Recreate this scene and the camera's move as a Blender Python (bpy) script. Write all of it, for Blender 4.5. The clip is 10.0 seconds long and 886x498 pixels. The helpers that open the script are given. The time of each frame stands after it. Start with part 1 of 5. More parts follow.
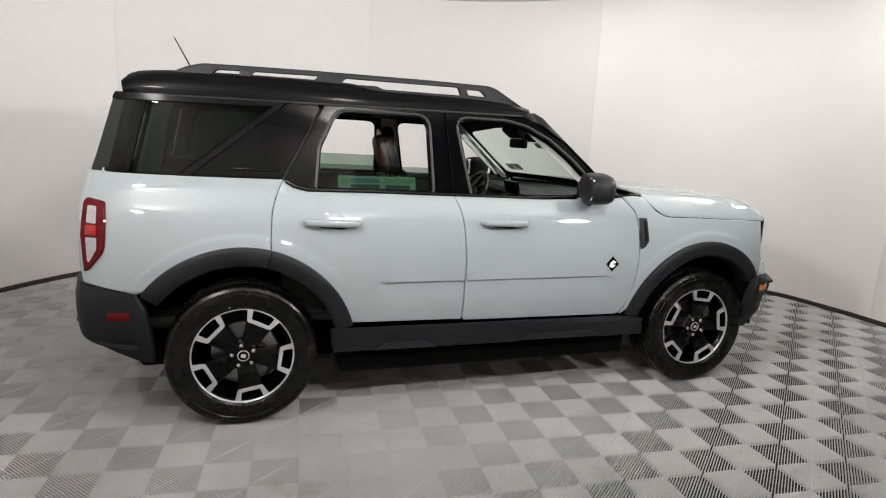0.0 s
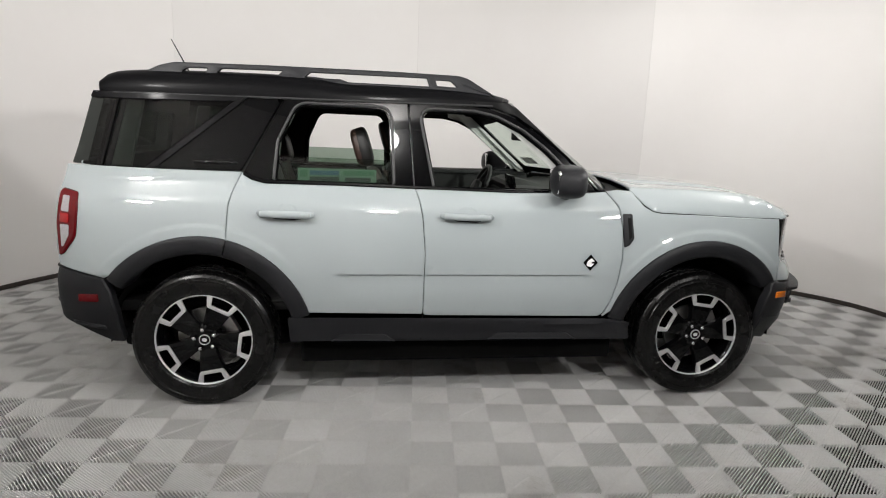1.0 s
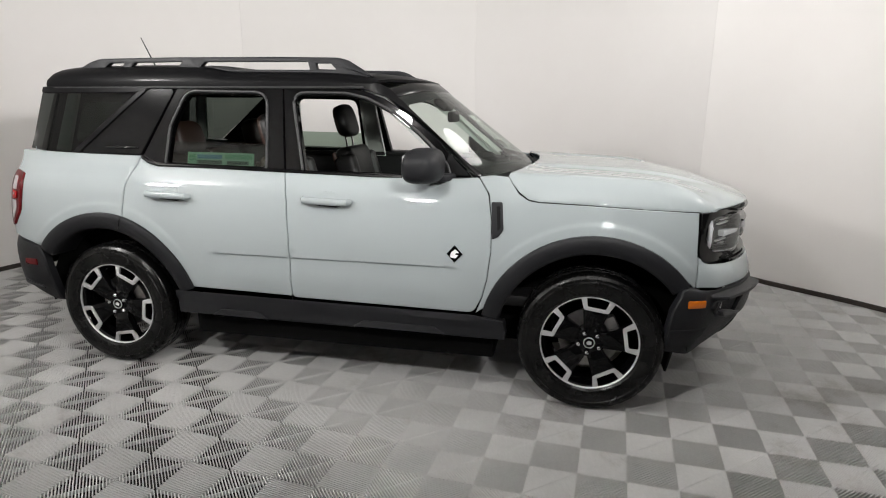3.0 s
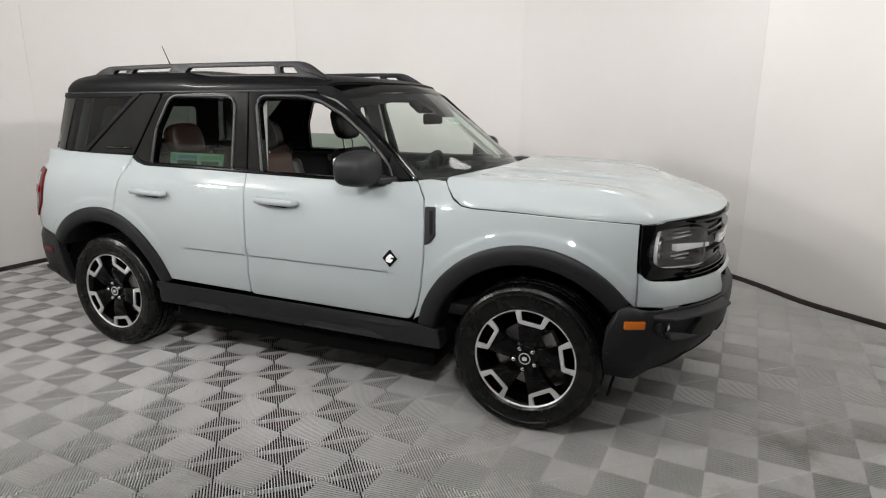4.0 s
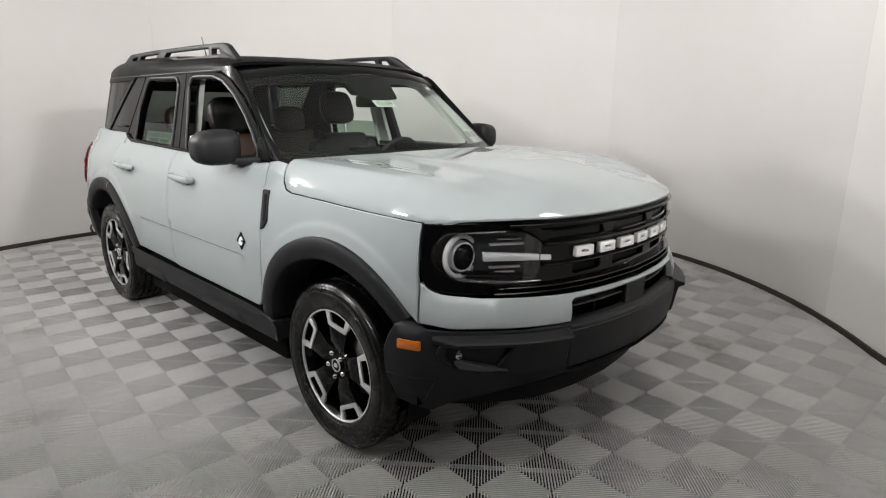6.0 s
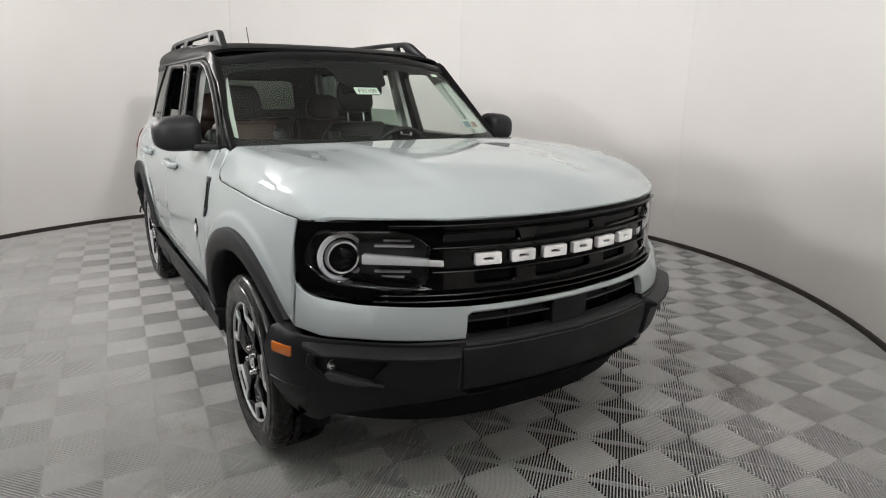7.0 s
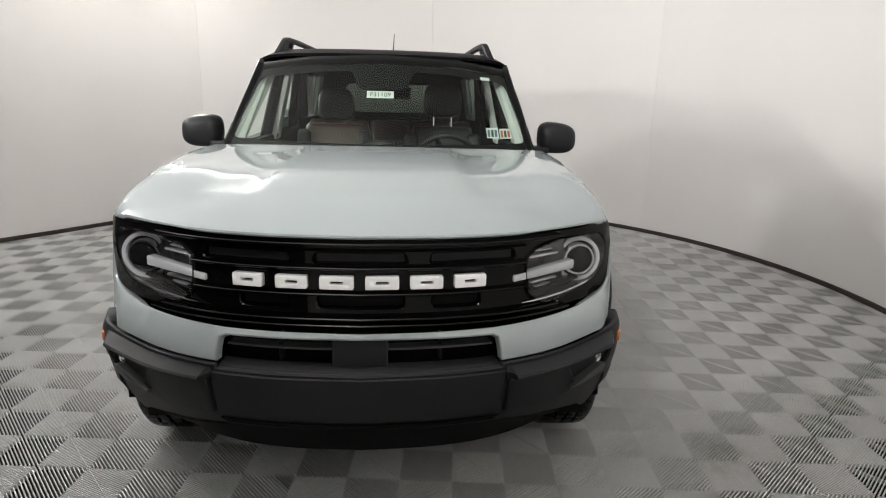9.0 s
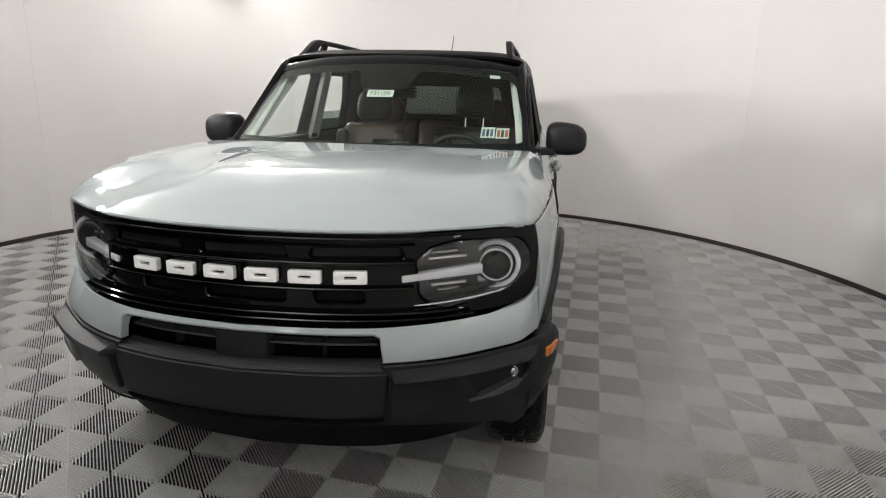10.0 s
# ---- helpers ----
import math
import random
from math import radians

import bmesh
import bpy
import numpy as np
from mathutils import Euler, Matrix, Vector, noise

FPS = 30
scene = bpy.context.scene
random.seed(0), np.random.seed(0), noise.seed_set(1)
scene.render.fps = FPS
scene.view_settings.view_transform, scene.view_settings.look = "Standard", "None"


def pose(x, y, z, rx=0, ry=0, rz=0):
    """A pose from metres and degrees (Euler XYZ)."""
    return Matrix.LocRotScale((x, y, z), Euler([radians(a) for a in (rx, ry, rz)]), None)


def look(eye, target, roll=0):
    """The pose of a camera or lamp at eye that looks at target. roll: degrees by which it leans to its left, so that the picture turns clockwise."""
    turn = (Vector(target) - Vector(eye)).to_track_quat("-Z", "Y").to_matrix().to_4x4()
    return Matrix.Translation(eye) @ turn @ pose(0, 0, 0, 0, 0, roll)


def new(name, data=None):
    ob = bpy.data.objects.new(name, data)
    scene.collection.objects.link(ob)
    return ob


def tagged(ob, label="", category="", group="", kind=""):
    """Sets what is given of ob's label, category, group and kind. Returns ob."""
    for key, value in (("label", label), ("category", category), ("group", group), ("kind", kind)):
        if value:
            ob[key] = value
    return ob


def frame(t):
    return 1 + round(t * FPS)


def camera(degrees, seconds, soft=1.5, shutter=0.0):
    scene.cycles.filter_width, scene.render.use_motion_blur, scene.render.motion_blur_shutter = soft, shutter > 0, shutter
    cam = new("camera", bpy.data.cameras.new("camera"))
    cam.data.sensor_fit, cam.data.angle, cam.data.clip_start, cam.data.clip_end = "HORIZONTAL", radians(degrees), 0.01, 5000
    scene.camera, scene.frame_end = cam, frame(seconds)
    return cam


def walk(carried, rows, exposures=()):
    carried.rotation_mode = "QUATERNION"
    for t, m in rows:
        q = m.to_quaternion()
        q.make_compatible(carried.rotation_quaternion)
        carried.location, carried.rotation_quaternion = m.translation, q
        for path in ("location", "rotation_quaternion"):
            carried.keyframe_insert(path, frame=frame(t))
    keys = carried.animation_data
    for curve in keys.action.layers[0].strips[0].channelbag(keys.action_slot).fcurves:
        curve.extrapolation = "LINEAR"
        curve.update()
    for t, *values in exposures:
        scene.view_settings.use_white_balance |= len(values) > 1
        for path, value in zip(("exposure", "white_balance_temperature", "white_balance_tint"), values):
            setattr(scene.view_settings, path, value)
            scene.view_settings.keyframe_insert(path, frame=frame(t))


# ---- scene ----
cam = camera(73.9, 10.0, soft=1.1)
PATH = [
    (0, (-1.274, -3.757, 1.454), (-0.666, -1.89, 1.076), 2.7),
    (0.5, (-0.881, -3.831, 1.436), (-0.455, -1.915, 1.053), 2.3),
    (1, (-0.506, -3.868, 1.448), (-0.256, -1.923, 1.051), 1.9),
    (1.5, (-0.095, -3.842, 1.425), (-0.003, -1.881, 1.043), 1.5),
    (2, (0.32, -3.896, 1.435), (0.261, -1.936, 1.042), 1.2),
    (2.5, (0.762, -3.825, 1.47), (0.538, -1.888, 1.025), 0.7),
    (4, (1.969, -3.379, 1.485), (1.216, -1.585, 1.022), 0.1),
    (4.5, (2.369, -3.18, 1.484), (1.43, -1.474, 1.031), -0.1),
    (5, (2.692, -2.857, 1.421), (1.604, -1.238, 0.977), 0.2),
    (5.5, (2.977, -2.519, 1.415), (1.748, -1.012, 0.948), 0.3),
    (6, (3.231, -2.192, 1.408), (1.869, -0.806, 0.934), 0.5),
    (7.5, (3.666, -1.022, 1.394), (1.925, -0.183, 0.879), 0.7),
    (8, (3.755, -0.611, 1.402), (1.914, -0.02, 0.891), 0.8),
    (8.5, (3.838, -0.245, 1.423), (1.936, 0.11, 0.918), 1.3),
    (9, (3.776, 0.13, 1.421), (1.845, 0.256, 0.915), 1.5),
    (9.5, (3.752, 0.491, 1.411), (1.819, 0.392, 0.907), 1.6),
    (10, (3.671, 0.843, 1.397), (1.759, 0.527, 0.901), 1.3),
]
walk(cam, [(t, look(eye, target, roll)) for t, eye, target, roll in PATH], [(0, -0.03), (4, 0.0), (6.5, 0.04), (8, 0.10), (10, 0.14)])

# ---- world and lamps ----
world = bpy.data.worlds.new("world")
world.use_nodes = True
world.node_tree.nodes["Background"].inputs["Color"].default_value = (0.9, 0.92, 1.0, 1)
world.node_tree.nodes["Background"].inputs["Strength"].default_value = 0.005
scene.world = world
# studio dishes round the camera's arc: bearing, distance, height, share of the watts, spread
LAMPS = ((-136, 3.44, 2.70, 1.12, 150), (-92, 3.72, 2.82, 0.86, 145), (-55, 3.75, 2.20, 0.92, 140), (-6, 3.96, 2.62, 1.00, 135))
LAMP_WATTS = 66
FILL_LAMPS = ((42, 2.5, 10, 0.7),)   # unseen fill lights added as flush discs: bearing, distance, watts, width
MID = (-0.22, -0.135)               # middle of the round booth

# ---- small mesh tools ----
def curve(xs, ys):
    """A smooth curve through points that does not overshoot."""
    xs, ys = [float(v) for v in xs], [float(v) for v in ys]
    n = len(xs)
    d = [(ys[i + 1] - ys[i]) / (xs[i + 1] - xs[i]) for i in range(n - 1)]
    m = [d[0]] + [0 if d[i - 1] * d[i] <= 0 else 2 * d[i - 1] * d[i] / (d[i - 1] + d[i]) for i in range(1, n - 1)] + [d[-1]]

    def f(x):
        if x <= xs[0]:
            return ys[0] + m[0] * (x - xs[0]) * 0.0
        if x >= xs[-1]:
            return ys[-1]
        k = 0
        while x > xs[k + 1]:
            k += 1
        h = xs[k + 1] - xs[k]
        t = (x - xs[k]) / h
        return ((1 + 2 * t) * (1 - t) ** 2 * ys[k] + t * (1 - t) ** 2 * h * m[k]
                + t * t * (3 - 2 * t) * ys[k + 1] + t * t * (t - 1) * h * m[k + 1])
    return f


def step(a, b, x):
    t = min(1.0, max(0.0, (x - a) / (b - a)))
    return t * t * (3 - 2 * t)


def dense(pts, gap):
    """A closed outline with points no further apart than gap."""
    out = []
    for (ax, ay), (bx, by) in zip(pts, pts[1:] + pts[:1]):
        n = max(1, math.ceil(math.hypot(bx - ax, by - ay) / gap))
        out += [(ax + (bx - ax) * k / n, ay + (by - ay) * k / n) for k in range(n)]
    return out


def area2(pts):
    return sum(a[0] * b[1] - b[0] * a[1] for a, b in zip(pts, pts[1:] + pts[:1]))


def rounded(pts, r, n=5):
    """The corners of a closed outline rounded; r is one radius or one a corner."""
    out = []
    rs = r if isinstance(r, (list, tuple)) else [r] * len(pts)
    for k, p in enumerate(pts):
        p, a, b = Vector(p), Vector(pts[k - 1]), Vector(pts[(k + 1) % len(pts)])
        if rs[k] <= 0:
            out.append(tuple(p))
            continue
        ua, ub = (a - p), (b - p)
        q = min(rs[k], ua.length * 0.45, ub.length * 0.45)
        s, e = p + ua.normalized() * q, p + ub.normalized() * q
        for j in range(n + 1):
            t = j / n
            out.append(tuple((1 - t) ** 2 * s + 2 * t * (1 - t) * p + t * t * e))
    return out


def inset(pts, r):
    """An outline drawn in by r; for thin margins."""
    sign = 1 if area2(pts) > 0 else -1
    out = []
    for k, p in enumerate(pts):
        a, b = Vector(pts[k - 1]), Vector(pts[(k + 1) % len(pts)])
        p = Vector(p)
        d1, d2 = (p - a).normalized(), (b - p).normalized()
        n1, n2 = Vector((-d1.y, d1.x)), Vector((-d2.y, d2.x))
        m = n1 + n2
        if m.length < 1e-6:
            m = n1
        m.normalize()
        out.append(tuple(p + m * (sign * r / max(0.5, m.dot(n1)))))
    return out


def inside(p, poly):
    x, y = p
    hit = False
    for (ax, ay), (bx, by) in zip(poly, poly[1:] + poly[:1]):
        if (ay > y) != (by > y) and x < (bx - ax) * (y - ay) / (by - ay) + ax:
            hit = not hit
    return hit


def sheet(outline, fn, hint, gap=0.05, rim=0.012, r=0.004, holes=(), extra=()):
    """A curved panel: the plane outline, with holes, laid on the surface fn(a, b), its edges rounded and turned in by rim."""
    from mathutils import geometry
    hint = Vector(hint)
    e = 1e-3

    def at(a, b, depth=0.0):
        p = Vector(fn(a, b))
        if depth == 0.0:
            return p
        n = (Vector(fn(a + e, b)) - Vector(fn(a - e, b))).cross(Vector(fn(a, b + e)) - Vector(fn(a, b - e)))
        n.normalize()
        if n.dot(hint) < 0:
            n = -n
        return p - n * depth
    loops = [dense(list(outline), gap)] + [dense(list(h), gap) for h in holes]
    ins = [inset(loops[0], r)]
    for h in loops[1:]:
        ins.append(inset(h, -r))
    pts, edges = [], []
    for lp in ins:
        k = len(pts)
        pts += lp
        edges += [(k + j, k + (j + 1) % len(lp)) for j in range(len(lp))]
    xs, ys = [p[0] for p in ins[0]], [p[1] for p in ins[0]]
    ring = [Vector(p) for lp in ins for p in lp]
    for p in extra:
        if inside(p, ins[0]) and min((Vector(p) - q).length_squared for q in ring[:len(ins[0])]) > 4e-5:
            pts.append(p)
            ring.append(Vector(p))
    na, nb = int((max(xs) - min(xs)) / gap) + 1, int((max(ys) - min(ys)) / gap) + 1
    for i in range(na + 1):
        for j in range(nb + 1):
            p = (min(xs) + gap * (i + 0.5 * (j % 2)), min(ys) + gap * j)
            if inside(p, ins[0]) and not any(inside(p, h) for h in ins[1:]):
                v = Vector(p)
                if min((v - q).length_squared for q in ring) > (gap * 0.5) ** 2:
                    pts.append(p)
    res = geometry.delaunay_2d_cdt([Vector(p) for p in pts], edges, [], 1, 1e-6)
    bm = bmesh.new()
    vs = [bm.verts.new(at(v[0], v[1])) for v in res[0]]
    for f in res[2]:
        c = sum((Vector(res[0][k]) for k in f), Vector((0, 0))) / len(f)
        if any(inside(c, h) for h in ins[1:]) or not inside(c, ins[0]):
            continue
        try:
            face = bm.faces.new([vs[k] for k in f])
        except ValueError:
            continue
        face.normal_update()
        if face.normal.dot(hint) < 0:
            face.normal_flip()
    # rounded rim
    index = {}
    for k, v in enumerate(res[0]):
        index[(round(v[0], 5), round(v[1], 5))] = vs[k]
    for lp, li in zip(loops, ins):
        a = [index.get((round(p[0], 5), round(p[1], 5))) for p in li]
        b = [bm.verts.new(at(p[0], p[1], r)) for p in lp]
        c = [bm.verts.new(at(p[0], p[1], rim)) for p in lp] if rim > r else None
        n = len(lp)
        for k in range(n):
            j = (k + 1) % n
            if a[k] and a[j] and a[k] != a[j]:
                bm.faces.new((a[k], a[j], b[j], b[k]))
            if c:
                bm.faces.new((b[k], b[j], c[j], c[k]))
    bmesh.ops.recalc_face_normals(bm, faces=bm.faces[:])
    big = max(bm.faces, key=lambda f: f.calc_area())
    if big.normal.dot(hint) < 0:
        bmesh.ops.reverse_faces(bm, faces=bm.faces[:])
    return bm


def box(c, s, bevel=0.0, seg=2, turn=None, bm=None):
    bm = bm or bmesh.new()
    m = Matrix.Translation(c) @ (turn or Matrix()) @ Matrix.Diagonal((*s, 1))
    made = bmesh.ops.create_cube(bm, size=1, matrix=m)
    if bevel:
        edges = list({e for v in made["verts"] for e in v.link_edges})
        bmesh.ops.bevel(bm, geom=edges, offset=bevel, segments=seg, profile=0.5, affect="EDGES")
    return bm


def cyl(c, r, depth, axis="Y", n=32, bevel=0.0, r2=None, bm=None, seg=2):
    bm = bm or bmesh.new()
    turn = {"X": pose(0, 0, 0, 0, 90, 0), "Y": pose(0, 0, 0, 90, 0, 0), "Z": Matrix()}[axis]
    made = bmesh.ops.create_cone(bm, cap_ends=True, segments=n, radius1=r, radius2=r if r2 is None else r2, depth=depth,
                                 matrix=Matrix.Translation(c) @ turn)
    if bevel:
        edges = [e for e in {e for v in made["verts"] for e in v.link_edges} if len(e.link_faces) == 2 and e.calc_face_angle() > 0.8]
        bmesh.ops.bevel(bm, geom=edges, offset=bevel, segments=seg, profile=0.5, affect="EDGES")
    return bm


def prism(outline, place, depth, bevel=0.0, holes=(), bm=None, seg=2):
    """A flat outline with holes, thick by depth; place(a, b, d) gives the spot at depth d."""
    from mathutils import geometry
    bm = bm or bmesh.new()
    loops = [list(outline)] + [list(h) for h in holes]
    pts, edges = [], []
    for lp in loops:
        k = len(pts)
        pts += lp
        edges += [(k + j, k + (j + 1) % len(lp)) for j in range(len(lp))]
    res = geometry.delaunay_2d_cdt([Vector(p) for p in pts], edges, [], 1, 1e-6)
    tops = [bm.verts.new(place(v[0], v[1], 0)) for v in res[0]]
    lows = [bm.verts.new(place(v[0], v[1], depth)) for v in res[0]]
    new_faces = []
    for f in res[2]:
        c = sum((Vector(res[0][k]) for k in f), Vector((0, 0))) / len(f)
        if any(inside(c, h) for h in loops[1:]) or not inside(c, loops[0]):
            continue
        new_faces.append(bm.faces.new([tops[k] for k in f]))
        new_faces.append(bm.faces.new([lows[k] for k in reversed(f)]))
    index = {(round(v[0], 5), round(v[1], 5)): k for k, v in enumerate(res[0])}
    for lp in loops:
        ids = [index[(round(p[0], 5), round(p[1], 5))] for p in lp]
        for a, b in zip(ids, ids[1:] + ids[:1]):
            if a != b:
                new_faces.append(bm.faces.new((tops[a], tops[b], lows[b], lows[a])))
    bmesh.ops.recalc_face_normals(bm, faces=new_faces)
    if bevel:
        flat = [e for e in {e for f in new_faces for e in f.edges} if len(e.link_faces) == 2 and e.calc_face_angle() < 0.01]
        bmesh.ops.dissolve_edges(bm, edges=flat, use_verts=False)
        edges = [e for e in bm.edges if len(e.link_faces) == 2 and e.calc_face_angle() > 0.7]
        bmesh.ops.bevel(bm, geom=edges, offset=bevel, segments=seg, profile=0.5, affect="EDGES")
    return bm


def revolve(profile, n, place, closed=True, bm=None):
    """A ring: profile of (radius, height), swept round; place(radius, height, angle)."""
    bm = bm or bmesh.new()
    rows = []
    for k in range(n):
        a = math.tau * k / n
        rows.append([bm.verts.new(place(r, h, a)) for r, h in profile])
    m = len(profile)
    for k in range(n):
        p, q = rows[k], rows[(k + 1) % n]
        for j in range(m if closed else m - 1):
            i = (j + 1) % m
            bm.faces.new((p[j], p[i], q[i], q[j]))
    bmesh.ops.recalc_face_normals(bm, faces=bm.faces[:])
    return bm


def tube(pts, r, n=10, cap=True, bm=None, flat=1.0):
    """A bar along pts; r one radius or one a point; flat squeezes it upright."""
    bm = bm or bmesh.new()
    pts = [Vector(p) for p in pts]
    rs = r if isinstance(r, (list, tuple)) else [r] * len(pts)
    rows = []
    for k, p in enumerate(pts):
        d = (pts[min(k + 1, len(pts) - 1)] - pts[max(k - 1, 0)]).normalized()
        up = Vector((0, 0, 1)) if abs(d.z) < 0.9 else Vector((0, 1, 0))
        a = d.cross(up).normalized()
        b = a.cross(d)
        rows.append([bm.verts.new(p + (a * math.cos(math.tau * j / n) + b * math.sin(math.tau * j / n) * flat) * rs[k]) for j in range(n)])
    for p, q in zip(rows, rows[1:]):
        for j in range(n):
            bm.faces.new((p[j], p[(j + 1) % n], q[(j + 1) % n], q[j]))
    if cap:
        bm.faces.new(rows[0][::-1])
        bm.faces.new(rows[-1])
    bmesh.ops.recalc_face_normals(bm, faces=bm.faces[:])
    return bm


def grid(fn, us, vs, bm=None):
    bm = bm or bmesh.new()
    rows = [[bm.verts.new(fn(u, v)) for v in vs] for u in us]
    for p, q in zip(rows, rows[1:]):
        for j in range(len(vs) - 1):
            bm.faces.new((p[j], p[j + 1], q[j + 1], q[j]))
    return bm


def finish(name, bm, material, sharp=38):
    for e in bm.edges:
        if len(e.link_faces) == 2 and e.calc_face_angle(0) > radians(sharp):
            e.smooth = False
    for f in bm.faces:
        f.smooth = True
    me = bpy.data.meshes.new(name)
    bm.to_mesh(me)
    bm.free()
    if material:
        me.materials.append(material)
    return me


def part(name, bm, material, parent, label="", sharp=38):
    """Links a bmesh as one mesh object under a thing or a part."""
    ob = new(name, finish(name, bm, material, sharp))
    ob.parent = parent
    if parent.matrix_basis != Matrix() or parent.parent:
        m, p = Matrix(), parent
        while p:
            m = p.matrix_basis @ m
            p = p.parent
        ob.matrix_basis = m.inverted()
    return tagged(ob, label)


def thing(name, bm, material, label, category, group="", kind="", sharp=38):
    return tagged(new(name, finish(name, bm, material, sharp)), label, category, group, kind)


# ---- materials ----
def shader(name):
    m = bpy.data.materials.new(name)
    m.use_nodes = True
    return m, m.node_tree.nodes, m.node_tree.links, m.node_tree.nodes["Principled BSDF"]


def node(nodes, kind, **values):
    n = nodes.new(kind)
    for key, v in values.items():
        n.inputs[key.replace("_", " ")].default_value = v
    return n


def surface(name, color, rough=0.5, metal=0.0, vary=0.12, scale=6.0, fine=120.0, bump=0.0, coat=0.0, coat_rough=0.04,
            rough_vary=0.15, spec=0.5, fine_amount=0.5):
    """A surface whose colour and roughness vary at two scales, with a fine relief."""
    m, ns, ln, p = shader(name)
    co = ns.new("ShaderNodeTexCoord")
    big = node(ns, "ShaderNodeTexNoise", Scale=scale, Detail=5.0, Roughness=0.6)
    small = node(ns, "ShaderNodeTexNoise", Scale=fine, Detail=3.0, Roughness=0.6)
    for t in (big, small):
        ln.new(co.outputs["Object"], t.inputs["Vector"])
    mix = ns.new("ShaderNodeMix")
    mix.inputs[0].default_value = fine_amount
    ln.new(big.outputs["Fac"], mix.inputs[2])
    ln.new(small.outputs["Fac"], mix.inputs[3])
    ramp = ns.new("ShaderNodeValToRGB")
    ramp.color_ramp.elements[0].position, ramp.color_ramp.elements[1].position = 0.3, 0.7
    lo, hi = [c * (1 - vary) for c in color], [min(1, c * (1 + vary)) for c in color]
    ramp.color_ramp.elements[0].color, ramp.color_ramp.elements[1].color = (*lo, 1), (*hi, 1)
    ln.new(mix.outputs[0], ramp.inputs["Fac"])
    ln.new(ramp.outputs["Color"], p.inputs["Base Color"])
    rr = node(ns, "ShaderNodeMapRange")
    rr.inputs["To Min"].default_value, rr.inputs["To Max"].default_value = rough * (1 - rough_vary), min(1, rough * (1 + rough_vary))
    ln.new(big.outputs["Fac"], rr.inputs["Value"])
    ln.new(rr.outputs["Result"], p.inputs["Roughness"])
    p.inputs["Metallic"].default_value = metal
    p.inputs["Specular IOR Level"].default_value = spec
    p.inputs["Coat Weight"].default_value = coat
    p.inputs["Coat Roughness"].default_value = coat_rough
    if bump:
        b = node(ns, "ShaderNodeBump", Strength=bump, Distance=0.002)
        ln.new(small.outputs["Fac"], b.inputs["Height"])
        ln.new(b.outputs["Normal"], p.inputs["Normal"])
    return m


def glass(name, tint, rough=0.0, gloss=1.0):
    """Thin window glass: tinted light through it, and a reflection that grows towards grazing."""
    m, ns, ln, p = shader(name)
    ns.remove(p)
    clear = node(ns, "ShaderNodeBsdfTransparent")
    clear.inputs["Color"].default_value = (*tint, 1)
    shine = node(ns, "ShaderNodeBsdfGlossy", Roughness=rough)
    facing = node(ns, "ShaderNodeLayerWeight", Blend=0.5)
    steep, amount = ns.new("ShaderNodeMath"), ns.new("ShaderNodeMath")
    steep.operation, amount.operation = "POWER", "MULTIPLY_ADD"
    steep.inputs[1].default_value = 5.0
    amount.inputs[1].default_value, amount.inputs[2].default_value = 0.96 * min(1.0, gloss), 0.04 * gloss
    mix = ns.new("ShaderNodeMixShader")
    ln.new(facing.outputs["Facing"], steep.inputs[0])
    ln.new(steep.outputs["Value"], amount.inputs[0])
    ln.new(amount.outputs["Value"], mix.inputs["Fac"])
    ln.new(clear.outputs["BSDF"], mix.inputs[1])
    ln.new(shine.outputs["BSDF"], mix.inputs[2])
    ln.new(mix.outputs["Shader"], ns["Material Output"].inputs["Surface"])
    return m


paint = surface("car paint", (0.325, 0.361, 0.367), 0.42, vary=0.03, scale=1.2, fine=900, coat=1.0, coat_rough=0.025, rough_vary=0.08, spec=0.0)
black_paint = surface("black paint", (0.002, 0.002, 0.0024), 0.30, vary=0.25, scale=2, fine=600, spec=0.05, coat=0.4, coat_rough=0.03)
roof_paint = surface("roof paint", (0.003, 0.003, 0.0035), 0.42, vary=0.2, scale=2, fine=600, spec=0.05, coat=0.05, coat_rough=0.12)
gloss_black = surface("gloss black trim", (0.002, 0.002, 0.0023), 0.14, vary=0.3, scale=4, fine=400, spec=0.03, coat=0.42, coat_rough=0.02)
plastic = surface("grained plastic", (0.0125, 0.0128, 0.0145), 0.46, vary=0.16, scale=5, fine=900, bump=0.2, spec=0.22)
# paler copy of the grained plastic; the fog ledge's highlight is in its colour
plastic_highlight = surface("pale plastic with highlight in colour", (0.055, 0.056, 0.058), 0.48, vary=0.12, scale=5, fine=900, bump=0.2)
matt_black = surface("matt black", (0.004, 0.004, 0.0043), 0.7, vary=0.25, scale=6, fine=300, bump=0.2, spec=0.15)
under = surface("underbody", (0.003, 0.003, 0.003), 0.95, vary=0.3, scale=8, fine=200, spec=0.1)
rubber = surface("tyre rubber", (0.0025, 0.0025, 0.0025), 0.27, vary=0.3, scale=9, fine=260, bump=0.08, rough_vary=0.3, spec=0.35)
seal = surface("rubber seal", (0.02, 0.02, 0.021), 0.5, vary=0.2)
alloy = surface("machined alloy", (0.72, 0.72, 0.73), 0.42, metal=0.75, vary=0.05, scale=20, fine=900, rough_vary=0.25)
chrome = surface("chrome", (0.75, 0.75, 0.76), 0.12, metal=1.0, vary=0.04)
steel = surface("brake steel", (0.32, 0.31, 0.30), 0.4, metal=1.0, vary=0.2, scale=20)
white_trim = surface("white letter paint", (0.83, 0.83, 0.83), 0.4, vary=0.03)
